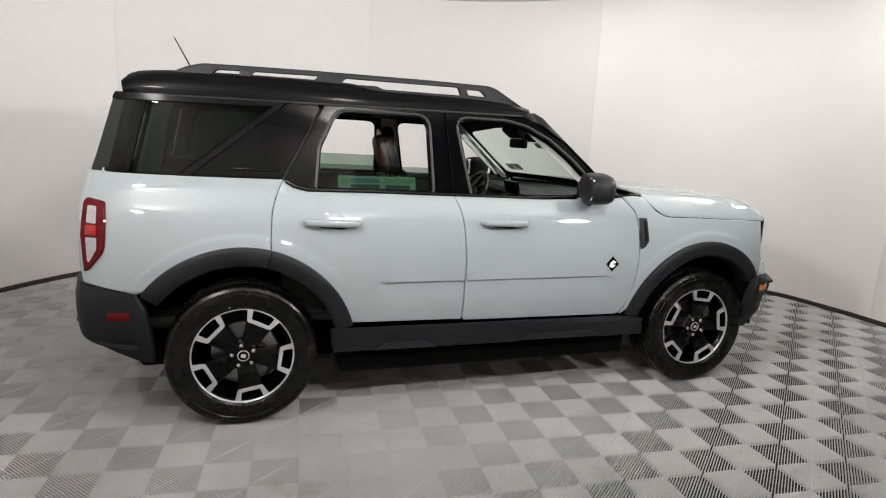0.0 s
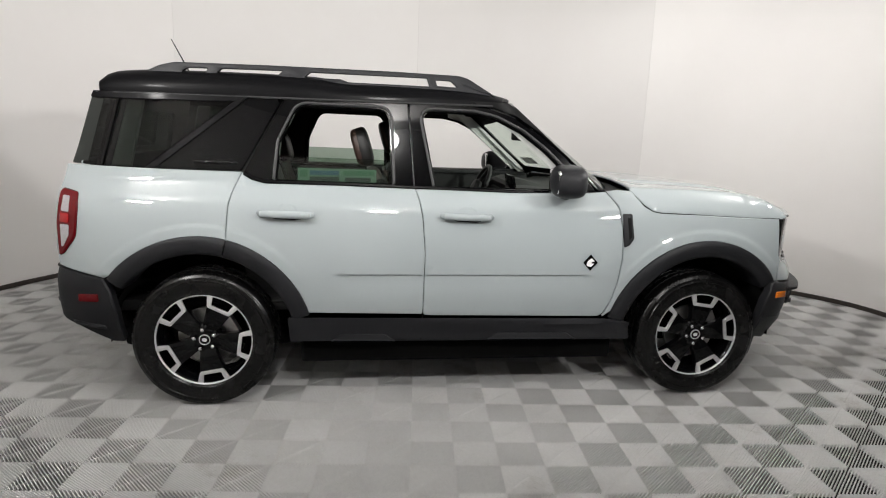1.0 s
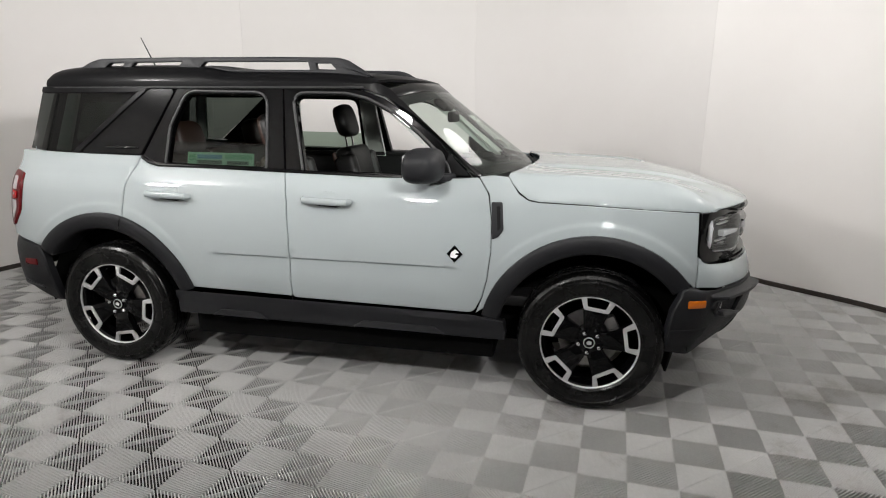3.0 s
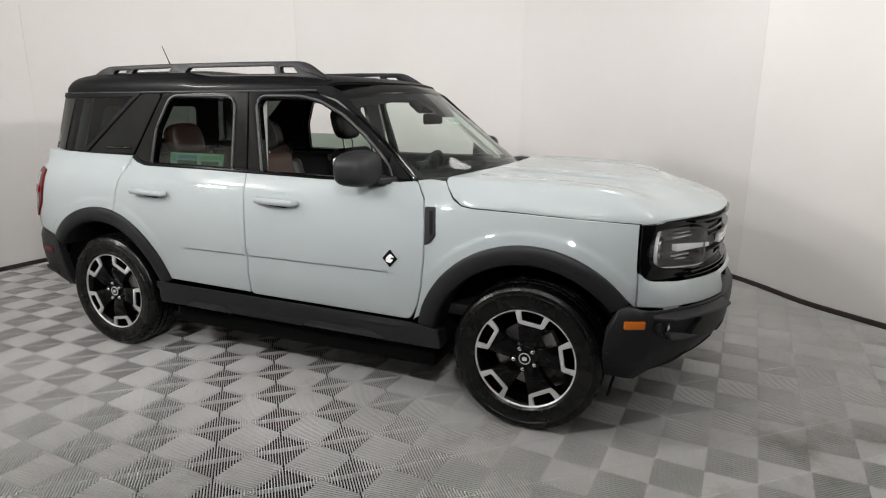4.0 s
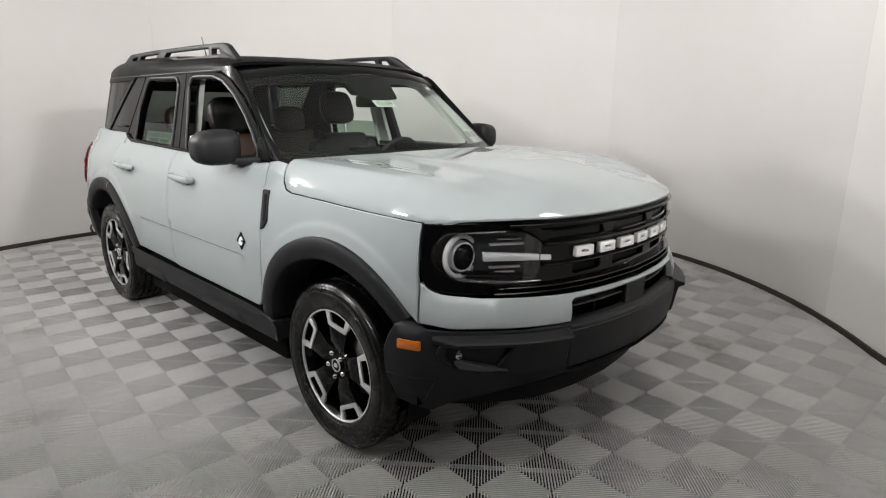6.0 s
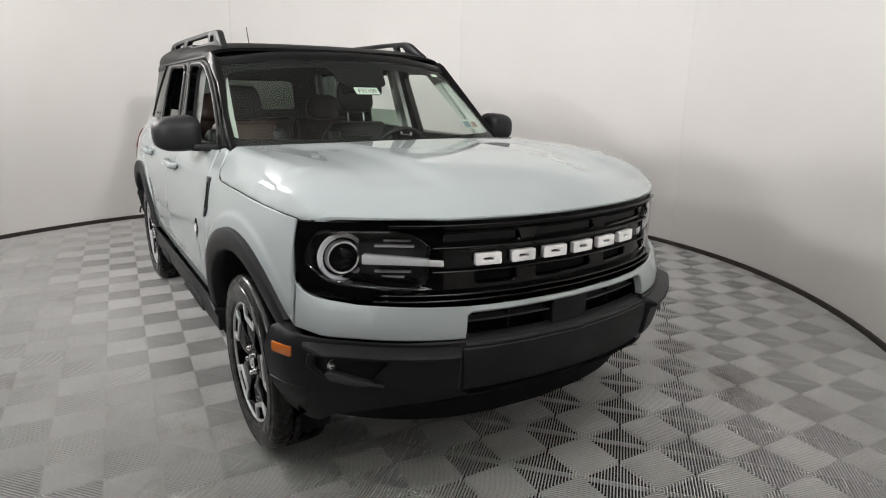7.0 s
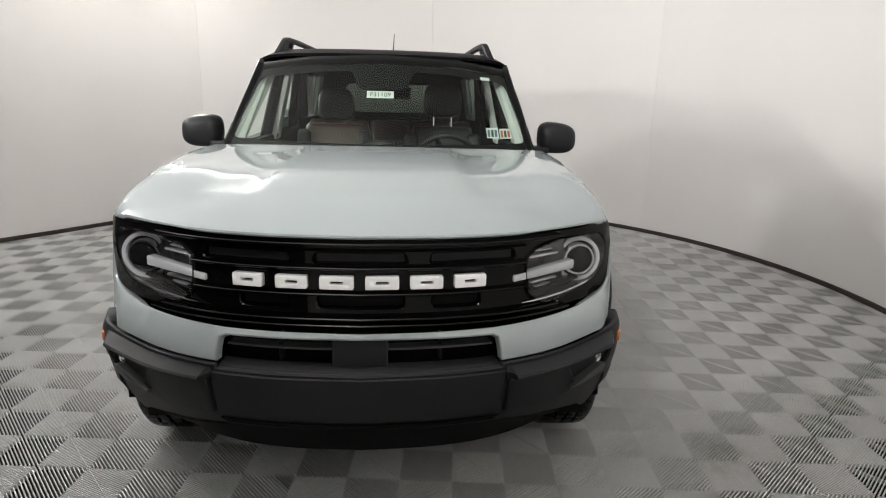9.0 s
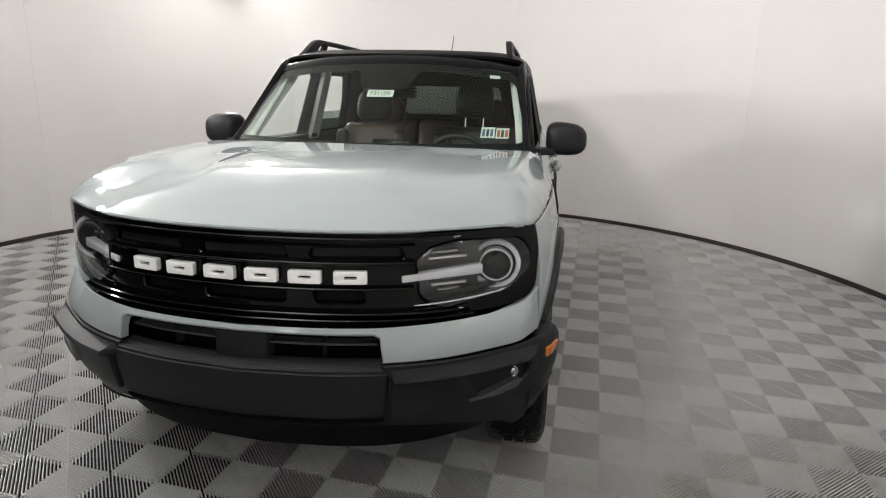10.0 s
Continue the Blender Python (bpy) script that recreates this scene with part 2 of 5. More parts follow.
amber = surface("amber lens", (0.55, 0.135, 0.006), 0.2, vary=0.12, scale=30, fine=300, coat=1.0)
red_lens = surface("red lens", (0.095, 0.001, 0.003), 0.25, vary=0.15, scale=20, fine=200, coat=0.5, spec=0.1)
red_bright = surface("bright red lens", (0.30, 0.004, 0.006), 0.25, vary=0.12, scale=30, fine=200, coat=0.6)
clear_lens_white = surface("reversing lens", (0.34, 0.32, 0.33), 0.2, vary=0.15, scale=30, coat=1.0)
lamp_white = surface("lamp light guide", (0.60, 0.61, 0.63), 0.25, vary=0.06, coat=1.0)
lamp_grey = surface("lamp bezel", (0.040, 0.039, 0.041), 0.25, metal=0.2, vary=0.15, scale=20, coat=0.6)
trim_grey = surface("cabin trim", (0.58, 0.59, 0.565), 0.75, vary=0.06, scale=8, fine=500, bump=0.15)
cabin_black = surface("cabin black", (0.006, 0.006, 0.0063), 0.6, vary=0.2, scale=8, fine=500, bump=0.2)
leather = surface("tan leather", (0.028, 0.015, 0.010), 0.45, vary=0.2, scale=9, fine=260, bump=0.4)
leather_black = surface("black leather", (0.010, 0.0098, 0.0098), 0.5, vary=0.2, scale=9, fine=260, bump=0.4)
headliner = surface("headliner cloth", (0.075, 0.073, 0.070), 0.9, vary=0.1, scale=8, fine=600, bump=0.15, spec=0.15)
leather_brown = surface("brown leather", (0.050, 0.028, 0.021), 0.42, vary=0.25, scale=9, fine=260, bump=0.4)
paper = surface("paper", (0.72, 0.75, 0.70), 0.7, vary=0.04)
ink = surface("printed ink", (0.04, 0.05, 0.05), 0.6, vary=0.2)
ink_blue = surface("blue print", (0.06, 0.13, 0.22), 0.5, vary=0.2)
ink_red = surface("red print", (0.45, 0.10, 0.05), 0.5, vary=0.2)
sheet_paper = surface("faded green paper", (0.20, 0.29, 0.235), 0.7, vary=0.08)
ink_green = surface("green print", (0.10, 0.21, 0.14), 0.5, vary=0.15)
window_glass = glass("side glass", (0.40, 0.49, 0.42), gloss=1.0)
screen_glass = glass("windscreen glass", (0.80, 0.88, 0.83), gloss=0.9)
dark_glass = glass("privacy glass", (0.085, 0.10, 0.088), gloss=0.65)
corner_tint = glass("corner glass", (0.05, 0.058, 0.054), gloss=0.8)
lens_glass = glass("lamp lens", (0.92, 0.93, 0.94), gloss=2.0)
mirror_glass = surface("mirror", (0.85, 0.85, 0.86), 0.02, metal=1.0, vary=0.01)


def wall_material():
    """White painted sheet, a little glossy, with smudges and a few scuffs."""
    m, ns, ln, p = shader("booth wall")
    co = ns.new("ShaderNodeTexCoord")
    big = node(ns, "ShaderNodeTexNoise", Scale=0.9, Detail=4.0, Roughness=0.6)
    fine = node(ns, "ShaderNodeTexNoise", Scale=160.0, Detail=2.0)
    scuff = node(ns, "ShaderNodeTexNoise", Scale=9.0, Detail=8.0, Roughness=0.75)
    info = ns.new("ShaderNodeObjectInfo")
    for t in (big, fine, scuff):
        ln.new(co.outputs["Object"], t.inputs["Vector"])
    ramp = ns.new("ShaderNodeValToRGB")
    ramp.color_ramp.elements[0].position, ramp.color_ramp.elements[1].position = 0.25, 0.75
    ramp.color_ramp.elements[0].color, ramp.color_ramp.elements[1].color = (0.765, 0.745, 0.725, 1), (0.80, 0.785, 0.77, 1)
    ln.new(big.outputs["Fac"], ramp.inputs["Fac"])
    dirt = ns.new("ShaderNodeMapRange")
    dirt.inputs["From Min"].default_value, dirt.inputs["From Max"].default_value = 0.72, 0.80
    dirt.inputs["To Max"].default_value = 0.35
    ln.new(scuff.outputs["Fac"], dirt.inputs["Value"])
    mix = ns.new("ShaderNodeMix")
    mix.data_type = "RGBA"
    mix.inputs["B"].default_value = (0.52, 0.49, 0.46, 1)
    ln.new(dirt.outputs["Result"], mix.inputs["Factor"])
    ln.new(ramp.outputs["Color"], mix.inputs["A"])
    hsv = ns.new("ShaderNodeHueSaturation")
    tone = ns.new("ShaderNodeMapRange")
    tone.inputs["To Min"].default_value, tone.inputs["To Max"].default_value = 0.90, 1.05
    ln.new(info.outputs["Random"], tone.inputs["Value"])
    ln.new(tone.outputs["Result"], hsv.inputs["Value"])
    ln.new(mix.outputs["Result"], hsv.inputs["Color"])
    ln.new(hsv.outputs["Color"], p.inputs["Base Color"])
    p.inputs["Roughness"].default_value = 0.5
    p.inputs["Specular IOR Level"].default_value = 0.3
    b = node(ns, "ShaderNodeBump", Strength=0.06, Distance=0.001)
    ln.new(fine.outputs["Fac"], b.inputs["Height"])
    ln.new(b.outputs["Normal"], p.inputs["Normal"])
    return m


def tile_material():
    """Grey moulded plastic, each tile a little different, dusty and rubbed."""
    m, ns, ln, p = shader("floor tile plastic")
    co = ns.new("ShaderNodeTexCoord")
    geo = ns.new("ShaderNodeNewGeometry")
    info = ns.new("ShaderNodeObjectInfo")
    big = node(ns, "ShaderNodeTexNoise", Scale=1.6, Detail=6.0, Roughness=0.65)
    small = node(ns, "ShaderNodeTexNoise", Scale=60.0, Detail=4.0, Roughness=0.7)
    ln.new(geo.outputs["Position"], big.inputs["Vector"])
    ln.new(geo.outputs["Position"], small.inputs["Vector"])
    mix = ns.new("ShaderNodeMix")
    mix.inputs[0].default_value = 0.4
    ln.new(big.outputs["Fac"], mix.inputs[2])
    ln.new(small.outputs["Fac"], mix.inputs[3])
    ramp = ns.new("ShaderNodeValToRGB")
    ramp.color_ramp.elements[0].position, ramp.color_ramp.elements[1].position = 0.32, 0.68
    ramp.color_ramp.elements[0].color, ramp.color_ramp.elements[1].color = (0.50, 0.499, 0.492, 1), (0.64, 0.639, 0.631, 1)
    ln.new(mix.outputs[0], ramp.inputs["Fac"])
    hsv = ns.new("ShaderNodeHueSaturation")
    tone = ns.new("ShaderNodeMapRange")
    tone.inputs["To Min"].default_value, tone.inputs["To Max"].default_value = 0.94, 1.05
    ln.new(info.outputs["Random"], tone.inputs["Value"])
    ln.new(tone.outputs["Result"], hsv.inputs["Value"])
    stain = node(ns, "ShaderNodeTexNoise", Scale=1.1, Detail=9.0, Roughness=0.72)
    ln.new(geo.outputs["Position"], stain.inputs["Vector"])
    spread = ns.new("ShaderNodeMapRange")
    spread.inputs["From Min"].default_value, spread.inputs["From Max"].default_value = 0.56, 0.70
    spread.inputs["To Max"].default_value = 0.55
    ln.new(stain.outputs["Fac"], spread.inputs["Value"])
    soil = ns.new("ShaderNodeMix")
    soil.data_type = "RGBA"
    soil.inputs["B"].default_value = (0.15, 0.124, 0.088, 1)
    ln.new(spread.outputs["Result"], soil.inputs["Factor"])
    ln.new(ramp.outputs["Color"], soil.inputs["A"])
    ln.new(soil.outputs["Result"], hsv.inputs["Color"])
    ln.new(hsv.outputs["Color"], p.inputs["Base Color"])
    p.inputs["Roughness"].default_value = 0.5
    p.inputs["Specular IOR Level"].default_value = 0.35
    return m


wall_white = wall_material()
wall_absorber = surface("added light absorber", (0.045, 0.044, 0.043), 0.8, vary=0.12, scale=2, fine=90)
tile_grey = tile_material()
slot_black = surface("slots under the tiles", (0.012, 0.012, 0.011), 0.9, vary=0.3, scale=3, fine=80)
base_dark = surface("dark base trim", (0.030, 0.022, 0.018), 0.6, vary=0.35, scale=7, fine=90)
ceiling_bounce = surface("ceiling bounce white", (0.70, 0.69, 0.675), 0.85, vary=0.06, scale=2, fine=60)
joint_dark = surface("panel joint", (0.45, 0.43, 0.41), 0.8, vary=0.1)


# ---- the booth ----
def booth(az):
    """Radius of the round wall; it stands further out where the film camera goes round."""
    a = (az + 180) % 360 - 180
    r = 3.67
    if -180 <= a < -95:
        r += 0.21 * step(-124, -104, a)
    elif a < 0:
        r += 0.21 + 0.26 * step(-95, -55, a)
    elif a < 90:
        r += 0.47 * (1 - step(10, 34, a)) - 0.06 * step(10, 34, a) * (1 - step(35, 80, a))
    return r


def on_wall(az, z, off=0.0):
    r = booth(az) + off
    return Vector((MID[0] + r * math.cos(radians(az)), MID[1] + r * math.sin(radians(az)), z))


WALL_TOP = 3.03
wall = new("wall", finish("wall", revolve([(0.012, 0.0), (0.012, WALL_TOP), (0.10, WALL_TOP), (0.10, 0.0)], 144,
                                         lambda r, h, a: on_wall(math.degrees(a), h, r)), joint_dark))
tagged(wall, "round white studio wall of tall curved sheets", "wall", kind="structure")
# unseen dark sheets added on the film crew's side, to darken the car's reflections
SEAMS = [42.8 * k for k in range(1, 6)] + [254.0, 270.0, 297.0, 324.0, 351.0, 360.0]
for a0, a1 in zip(SEAMS, SEAMS[1:] + [SEAMS[0] + 360]):
    n = max(3, int((a1 - a0) / 2.2))
    us = [a0 + 0.012 + (a1 - a0 - 0.024) * k / n for k in range(n + 1)]
    lean = lambda u: 0.010 * (1 - ((u - a0) / (a1 - a0) * 2 - 1) ** 2)
    bm = grid(lambda u, v: on_wall(u, v, -0.003 + lean(u)), us, [0.0, 0.6, 1.2, 1.8, 2.4, WALL_TOP])
    edge = [bmesh.ops.extrude_edge_only(bm, edges=[e for e in bm.edges if e.is_boundary])]
    for v in [g for g in edge[0]["geom"] if isinstance(g, bmesh.types.BMVert)]:
        d = Vector((v.co.x - MID[0], v.co.y - MID[1], 0)).normalized()
        v.co += d * 0.014
    bmesh.ops.recalc_face_normals(bm, faces=bm.faces[:])
    dark = 270 <= a0 < 351
    part("panel", bm, wall_absorber if dark else wall_white, wall, "unseen dark grey sheet added to darken reflections" if dark else "")

baseboard = new("baseboard", finish("baseboard", revolve([(-0.012, 0.0), (-0.012, 0.034), (-0.006, 0.040), (-0.001, 0.040), (-0.001, 0.0)], 180,
                                                        lambda r, h, a: on_wall(math.degrees(a), h, r)), base_dark))
tagged(baseboard, "thin dark brown strip along the foot of the wall", "baseboard", kind="structure")
# unseen white disc added overhead, to throw the lamps' light back down
bm = bmesh.new()
bmesh.ops.create_circle(bm, cap_ends=True, segments=96, radius=4.5, matrix=Matrix.Translation((*MID, WALL_TOP)))
for f in bm.faces:
    if f.normal.z > 0:
        f.normal_flip()
ext = bmesh.ops.extrude_face_region(bm, geom=bm.faces[:])
bmesh.ops.translate(bm, vec=(0, 0, 0.08), verts=[g for g in ext["geom"] if isinstance(g, bmesh.types.BMVert)])
bmesh.ops.recalc_face_normals(bm, faces=bm.faces[:])
ceiling = new("ceiling", finish("ceiling", bm, ceiling_bounce))
tagged(ceiling, "unseen plain white ceiling added to bounce light down", "ceiling", kind="structure")
bm = bmesh.new()
bmesh.ops.create_circle(bm, cap_ends=True, segments=96, radius=4.5, matrix=Matrix.Translation((*MID, -0.0205)))
ext = bmesh.ops.extrude_face_region(bm, geom=bm.faces[:])
bmesh.ops.translate(bm, vec=(0, 0, -0.1), verts=[g for g in ext["geom"] if isinstance(g, bmesh.types.BMVert)])
bmesh.ops.recalc_face_normals(bm, faces=bm.faces[:])
floor = new("floor", finish("floor", bm, slot_black))
tagged(floor, "round studio floor laid with grey ribbed interlocking tiles", "floor", kind="structure")


def studio_lamp(az, reach, height, share, spread):
    """A round dish on a short drop rod, with its disc of light."""
    x, y = MID[0] + reach * math.cos(radians(az)), MID[1] + reach * math.sin(radians(az))
    m = look((x, y, height), (0.0, -0.1, 3.7))
    lamp = new("studio_lamp")
    lamp.matrix_basis = Matrix.Translation((x, y, WALL_TOP))
    tagged(lamp, "round studio light dish hung from the ceiling", "lamp", "studio lamps")
    dish = revolve([(0.165, -0.01), (0.172, 0.0), (0.13, 0.08), (0.05, 0.12), (0.0001, 0.12), (0.0001, 0.11), (0.12, 0.07), (0.16, 0.0)], 40,
                   lambda r, h, a: m @ Vector((r * math.cos(a), r * math.sin(a), h)))
    part("dish", dish, matt_black, lamp)
    part("rod", tube([m @ Vector((0, 0, 0.12)), (x, y, WALL_TOP)], 0.012), matt_black, lamp)
    light = bpy.data.lights.new("disc", "AREA")
    light.shape, light.size, light.energy = "DISK", 0.31, LAMP_WATTS * share
    light.color, light.spread = (1.0, 0.98, 0.96), radians(spread)
    disc = new("disc", light)
    disc.parent = lamp
    disc.matrix_basis = lamp.matrix_basis.inverted() @ m


for row in LAMPS:
    studio_lamp(*row)


def ceiling_lamp(az, r, watts, width):
    """An added flush round fill light: a thin rim and its disc of light."""
    x, y = MID[0] + r * math.cos(radians(az)), MID[1] + r * math.sin(radians(az))
    rim = [(width / 2 + e, z) for e, z in ((0.01, 0.0), (0.05, 0.0), (0.05, -0.012), (0.03, -0.018), (0.01, -0.012))]
    lamp = thing("ceiling_lamp", revolve(rim, 48, lambda q, h, a: Vector((x + q * math.cos(a), y + q * math.sin(a), WALL_TOP + h))), wall_white, "unseen round fill light added flush in the ceiling, with a white rim", "lamp")
    light = bpy.data.lights.new("disc", "AREA")
    light.shape, light.size, light.energy, light.color = "DISK", width, watts, (1.0, 0.98, 0.96)
    disc = new("disc", light)
    disc.parent = lamp
    disc.matrix_basis = Matrix.Translation((x, y, WALL_TOP - 0.008))


for row in FILL_LAMPS:
    ceiling_lamp(*row)


# ---- the car: its surfaces ----
HUB_X, HUB_Z = 1.335, 0.355
belly = curve((0.30, 0.44, 0.50, 0.58, 0.66, 0.74, 0.82, 0.90, 0.98, 1.04, 1.08, 1.115, 1.15, 1.215, 1.26),
              (0.86, 0.895, 0.908, 0.920, 0.928, 0.932, 0.930, 0.922, 0.908, 0.892, 0.872, 0.848, 0.819, 0.800, 0.790))
taper = curve((-2.06, -1.98, -1.90, -1.70, -1.40, 1.0, 1.2, 1.4, 1.6, 1.8, 1.9), (-0.12, -0.065, -0.04, -0.012, 0, 0, -0.003, -0.012, -0.032, -0.068, -0.10))
cabin_taper = curve((-1.97, -1.8, -1.5, -1.2, 0.2, 0.5, 0.8), (-0.11, -0.05, -0.012, 0, 0, -0.010, -0.028))


def side_y(x, z):
    y = belly(z) + taper(x)
    y -= 0.011 * (1 - step(0.703, 0.713, z)) * step(0.585, 0.70, z) * step(-0.70, -0.60, x) * (1 - step(0.60, 0.70, x))
    for hx in (-HUB_X, HUB_X):
        y += 0.006 * (1 - step(0.586, 0.612, math.hypot(x - hx, z - HUB_Z))) * step(0.62, 0.82, z)
    return y


def glass_y(x, z):
    return 0.81 - 0.23 * (z - 1.15) + cabin_taper(x)


def flank(s, off=0.0):
    return lambda x, z: (x, s * (side_y(x, z) + off), z)


def cabin(s, off=0.0):
    return lambda x, z: (x, s * (glass_y(x, z) + off), z)


# plan of the nose, as arc length from the middle
nx = curve(range(11), (2.165, 2.150, 2.118, 2.072, 2.018, 1.945, 1.872, 1.800, 1.70, 1.60, 1.50))
ny = curve(range(11), (0.0, 0.20, 0.37, 0.50, 0.60, 0.70, 0.788, 0.856, 0.884, 0.898, 0.905))
NOSE = [(0.0, nx(0), 0.0)]
for k in range(1, 401):
    t = k / 40
    a = NOSE[-1]
    NOSE.append((a[0] + math.hypot(nx(t) - a[1], ny(t) - a[2]), nx(t), ny(t)))
NS, NX, NY = (np.array([p[k] for p in NOSE]) for k in range(3))


def arc(y):
    return math.copysign(float(np.interp(abs(y), NY, NS)), y)


def arc_x(x):
    return float(np.interp(-x, -NX, NS))


def nose(s, off=0.0):
    a = abs(s)
    x, y = float(np.interp(a, NS, NX)), float(np.interp(a, NS, NY))
    x1, y1 = float(np.interp(a + 0.02, NS, NX)), float(np.interp(a + 0.02, NS, NY))
    x0, y0 = float(np.interp(max(0, a - 0.02), NS, NX)), float(np.interp(max(0, a - 0.02), NS, NY))
    if a < 0.02:
        tx, ty = 0.0, 1.0
    else:
        d = math.hypot(x1 - x0, y1 - y0)
        tx, ty = (x1 - x0) / d, (y1 - y0) / d
    return x + ty * off, math.copysign(1, s) * (y - tx * off)


def front(off):
    """A surface round the nose; off is a number or a curve over height."""
    f = off if callable(off) else (lambda z: off)

    def place(s, z):
        x, y = nose(s, f(z))
        return (x, y, z)
    return place


def mask_at(a, z):
    """The grille panel, drawn in at its corners to lie flush with the wings."""
    x, y = nose(a, -0.020 + 0.014 * step(SE - 0.32, SE - 0.14, abs(a)))
    return x, math.copysign(min(abs(y), side_y(x, z) + 0.001), a), z


def front_d(z_off):
    def place(a, b, d):
        x, y = nose(a, z_off - d)
        return Vector((x, y, b))
    return place


hood_mid = curve((0.88, 1.2, 1.5, 1.7, 1.9, 2.03, 2.11, 2.18), (1.186, 1.180, 1.168, 1.150, 1.113, 1.073, 1.046, 1.024))


shoulder = curve((0.0, 0.70, 0.765, 0.778, 0.800, 0.842, 0.872, 0.889, 0.900), (1.60, 1.42, 1.26, 1.215, 1.168, 1.122, 1.083, 1.050, 1.02))


hood_lip = curve((0.0, 0.01, 0.03, 0.06, 0.12, 0.25, 0.5, 0.9), (1.026, 1.039, 1.060, 1.084, 1.122, 1.175, 1.26, 1.40))


def hood_w(x):
    """Half width of the bonnet, closing in round the nose."""
    a, b = belly(1.05) + taper(x) + 0.007 * step(1.45, 1.8, x), float(np.interp(-x, -NX, NY)) - 0.006
    h = max(0.02 - abs(a - b), 0.0) / 0.02
    return a if x < 1.6 else min(a, b) - h * h * 0.005


def hood_z(x, y):
    w = hood_w(x)
    u = min(1.0, abs(y) / max(0.02, w))
    # the top falls a little outwards and meets the line of the wing in a soft shoulder
    ahead = 2.160 - float(np.interp(abs(y), NY, NX))
    top = hood_mid(min(2.18, x + ahead * step(1.60, 1.95, x))) - 0.020 * u * u * (1 - step(1.7, 2.0, x))
    wing = shoulder(u * belly(1.05)) - 0.030 * step(0.95, 1.85, x)
    k = 0.045 - 0.033 * step(1.6, 2.0, x)
    h = max(k - abs(top - wing), 0.0) / k
    z = min(top, wing) - h * h * k / 4
    if x > 1.6:
        lip_z = hood_lip(float(np.min(np.hypot(NX - x, NY - abs(y)))))
        h = max(0.014 - abs(z - lip_z), 0.0) / 0.014
        z = min(z, lip_z) - h * h * 0.0035
    fade = step(0.95, 1.15, x) * (1 - step(1.75, 2.0, x))
    z -= 0.014 * fade * (step(0.30, 0.40, abs(y)) - step(0.52, 0.68, abs(y)))
    return z


roof_mid = curve((-1.88, -1.85, -1.80, -1.6, -1.2, -0.80, -0.62, -0.3, 0.05, 0.22, 0.32, 0.36), (1.61, 1.665, 1.697, 1.712, 1.714, 1.708, 1.684, 1.680, 1.672, 1.659, 1.640, 1.628))


def roof_z(x, y, drop=0.0):
    xe = x + 0.38 * y * y * step(-0.9, 0.1, x)
    w = glass_y(x, 1.578)
    u = min(1.0, abs(y) / w)
    return 1.578 + (roof_mid(xe) - 1.578) * (1 - u ** 8) ** 0.38 - drop


def screen_x(y, z):
    return 0.635 - (z - 1.41) / 0.755 - 0.38 * y * y


def screen(off):
    return lambda y, z: (screen_x(y, z) + off, y, z)


# ---- the car: body ----
car = new("suv_car")
tagged(car, "pale blue-grey compact SUV with black roof, parked on the tiles", "car")

R, L = -1, 1
ARC_R = [(-HUB_X + 0.545 * math.cos(radians(a)), HUB_Z + 0.545 * math.sin(radians(a))) for a in range(0, 181, 4)]
ARC_F = [(HUB_X + 0.545 * math.cos(radians(a)), HUB_Z + 0.545 * math.sin(radians(a))) for a in range(0, 181, 4)]
rear_arc_door = [p for p in ARC_R if p[0] > -1.197 and p[1] > 0.492][::-1]
rear_arc_quarter = [p for p in ARC_R if p[0] < -1.203 and p[1] > 0.69]
front_arc = [p for p in ARC_F if p[1] > 0.47 and not (p[0] > HUB_X and p[1] < 0.69)]
REAR_DOOR = rounded([(-0.226, 0.487), (-0.223, 0.82), (-0.236, 1.0), (-0.252, 1.085), (-0.274, 1.146), (-0.66, 1.156), (-1.03, 1.160), (-1.09, 1.176), (-1.137, 1.204),
                     (-1.172, 1.13), (-1.190, 1.06), (-1.197, 0.95), (-1.197, 0.884)], [0.02, 0, 0, 0, 0.004, 0, 0, 0, 0.004, 0.03, 0.03, 0, 0]) + rear_arc_door
FRONT_DOOR = rounded([(-0.218, 0.487), (0.755, 0.474), (0.800, 0.565), (0.822, 0.66), (0.838, 0.80), (0.836, 0.95), (0.815, 1.075), (0.760, 1.146), (0.67, 1.139), (0.232, 1.132),
                      (-0.266, 1.145), (-0.244, 1.085), (-0.228, 1.0), (-0.215, 0.82)], [0.02, 0.03, 0, 0, 0, 0, 0.02, 0.01, 0, 0, 0.004, 0, 0, 0])
QUARTER = [(-1.204, 0.885), (-1.205, 0.90), (-1.205, 0.95), (-1.198, 1.06), (-1.180, 1.13), (-1.143, 1.207), (-1.55, 1.213), (-1.985, 1.224), (-2.008, 1.13), (-2.022, 1.0), (-2.018, 0.82), (-2.004, 0.742),
           (-1.90, 0.715), (-1.786, 0.688)] + rear_arc_quarter[::-1]
FENDER = [(0.768, 1.150), (0.824, 1.078), (0.845, 0.95), (0.846, 0.80), (0.830, 0.66), (0.807, 0.563), (0.772, 0.475)] + front_arc[::-1] + \
         [(1.80, 0.662), (1.800, 0.78), (1.793, 0.84), (1.790, 1.0145), (1.72, 1.0165), (1.653, 1.019), (1.55, 1.023), (1.393, 1.030), (1.2, 1.0385), (1.06, 1.0435), (1.015, 1.050), (0.966, 1.075), (0.905, 1.152), (0.83, 1.158)]
CREASE = [(-0.74 + 0.02 * k, z) for k in range(75) for z in (0.690, 0.7025, 0.708, 0.7135, 0.726)]
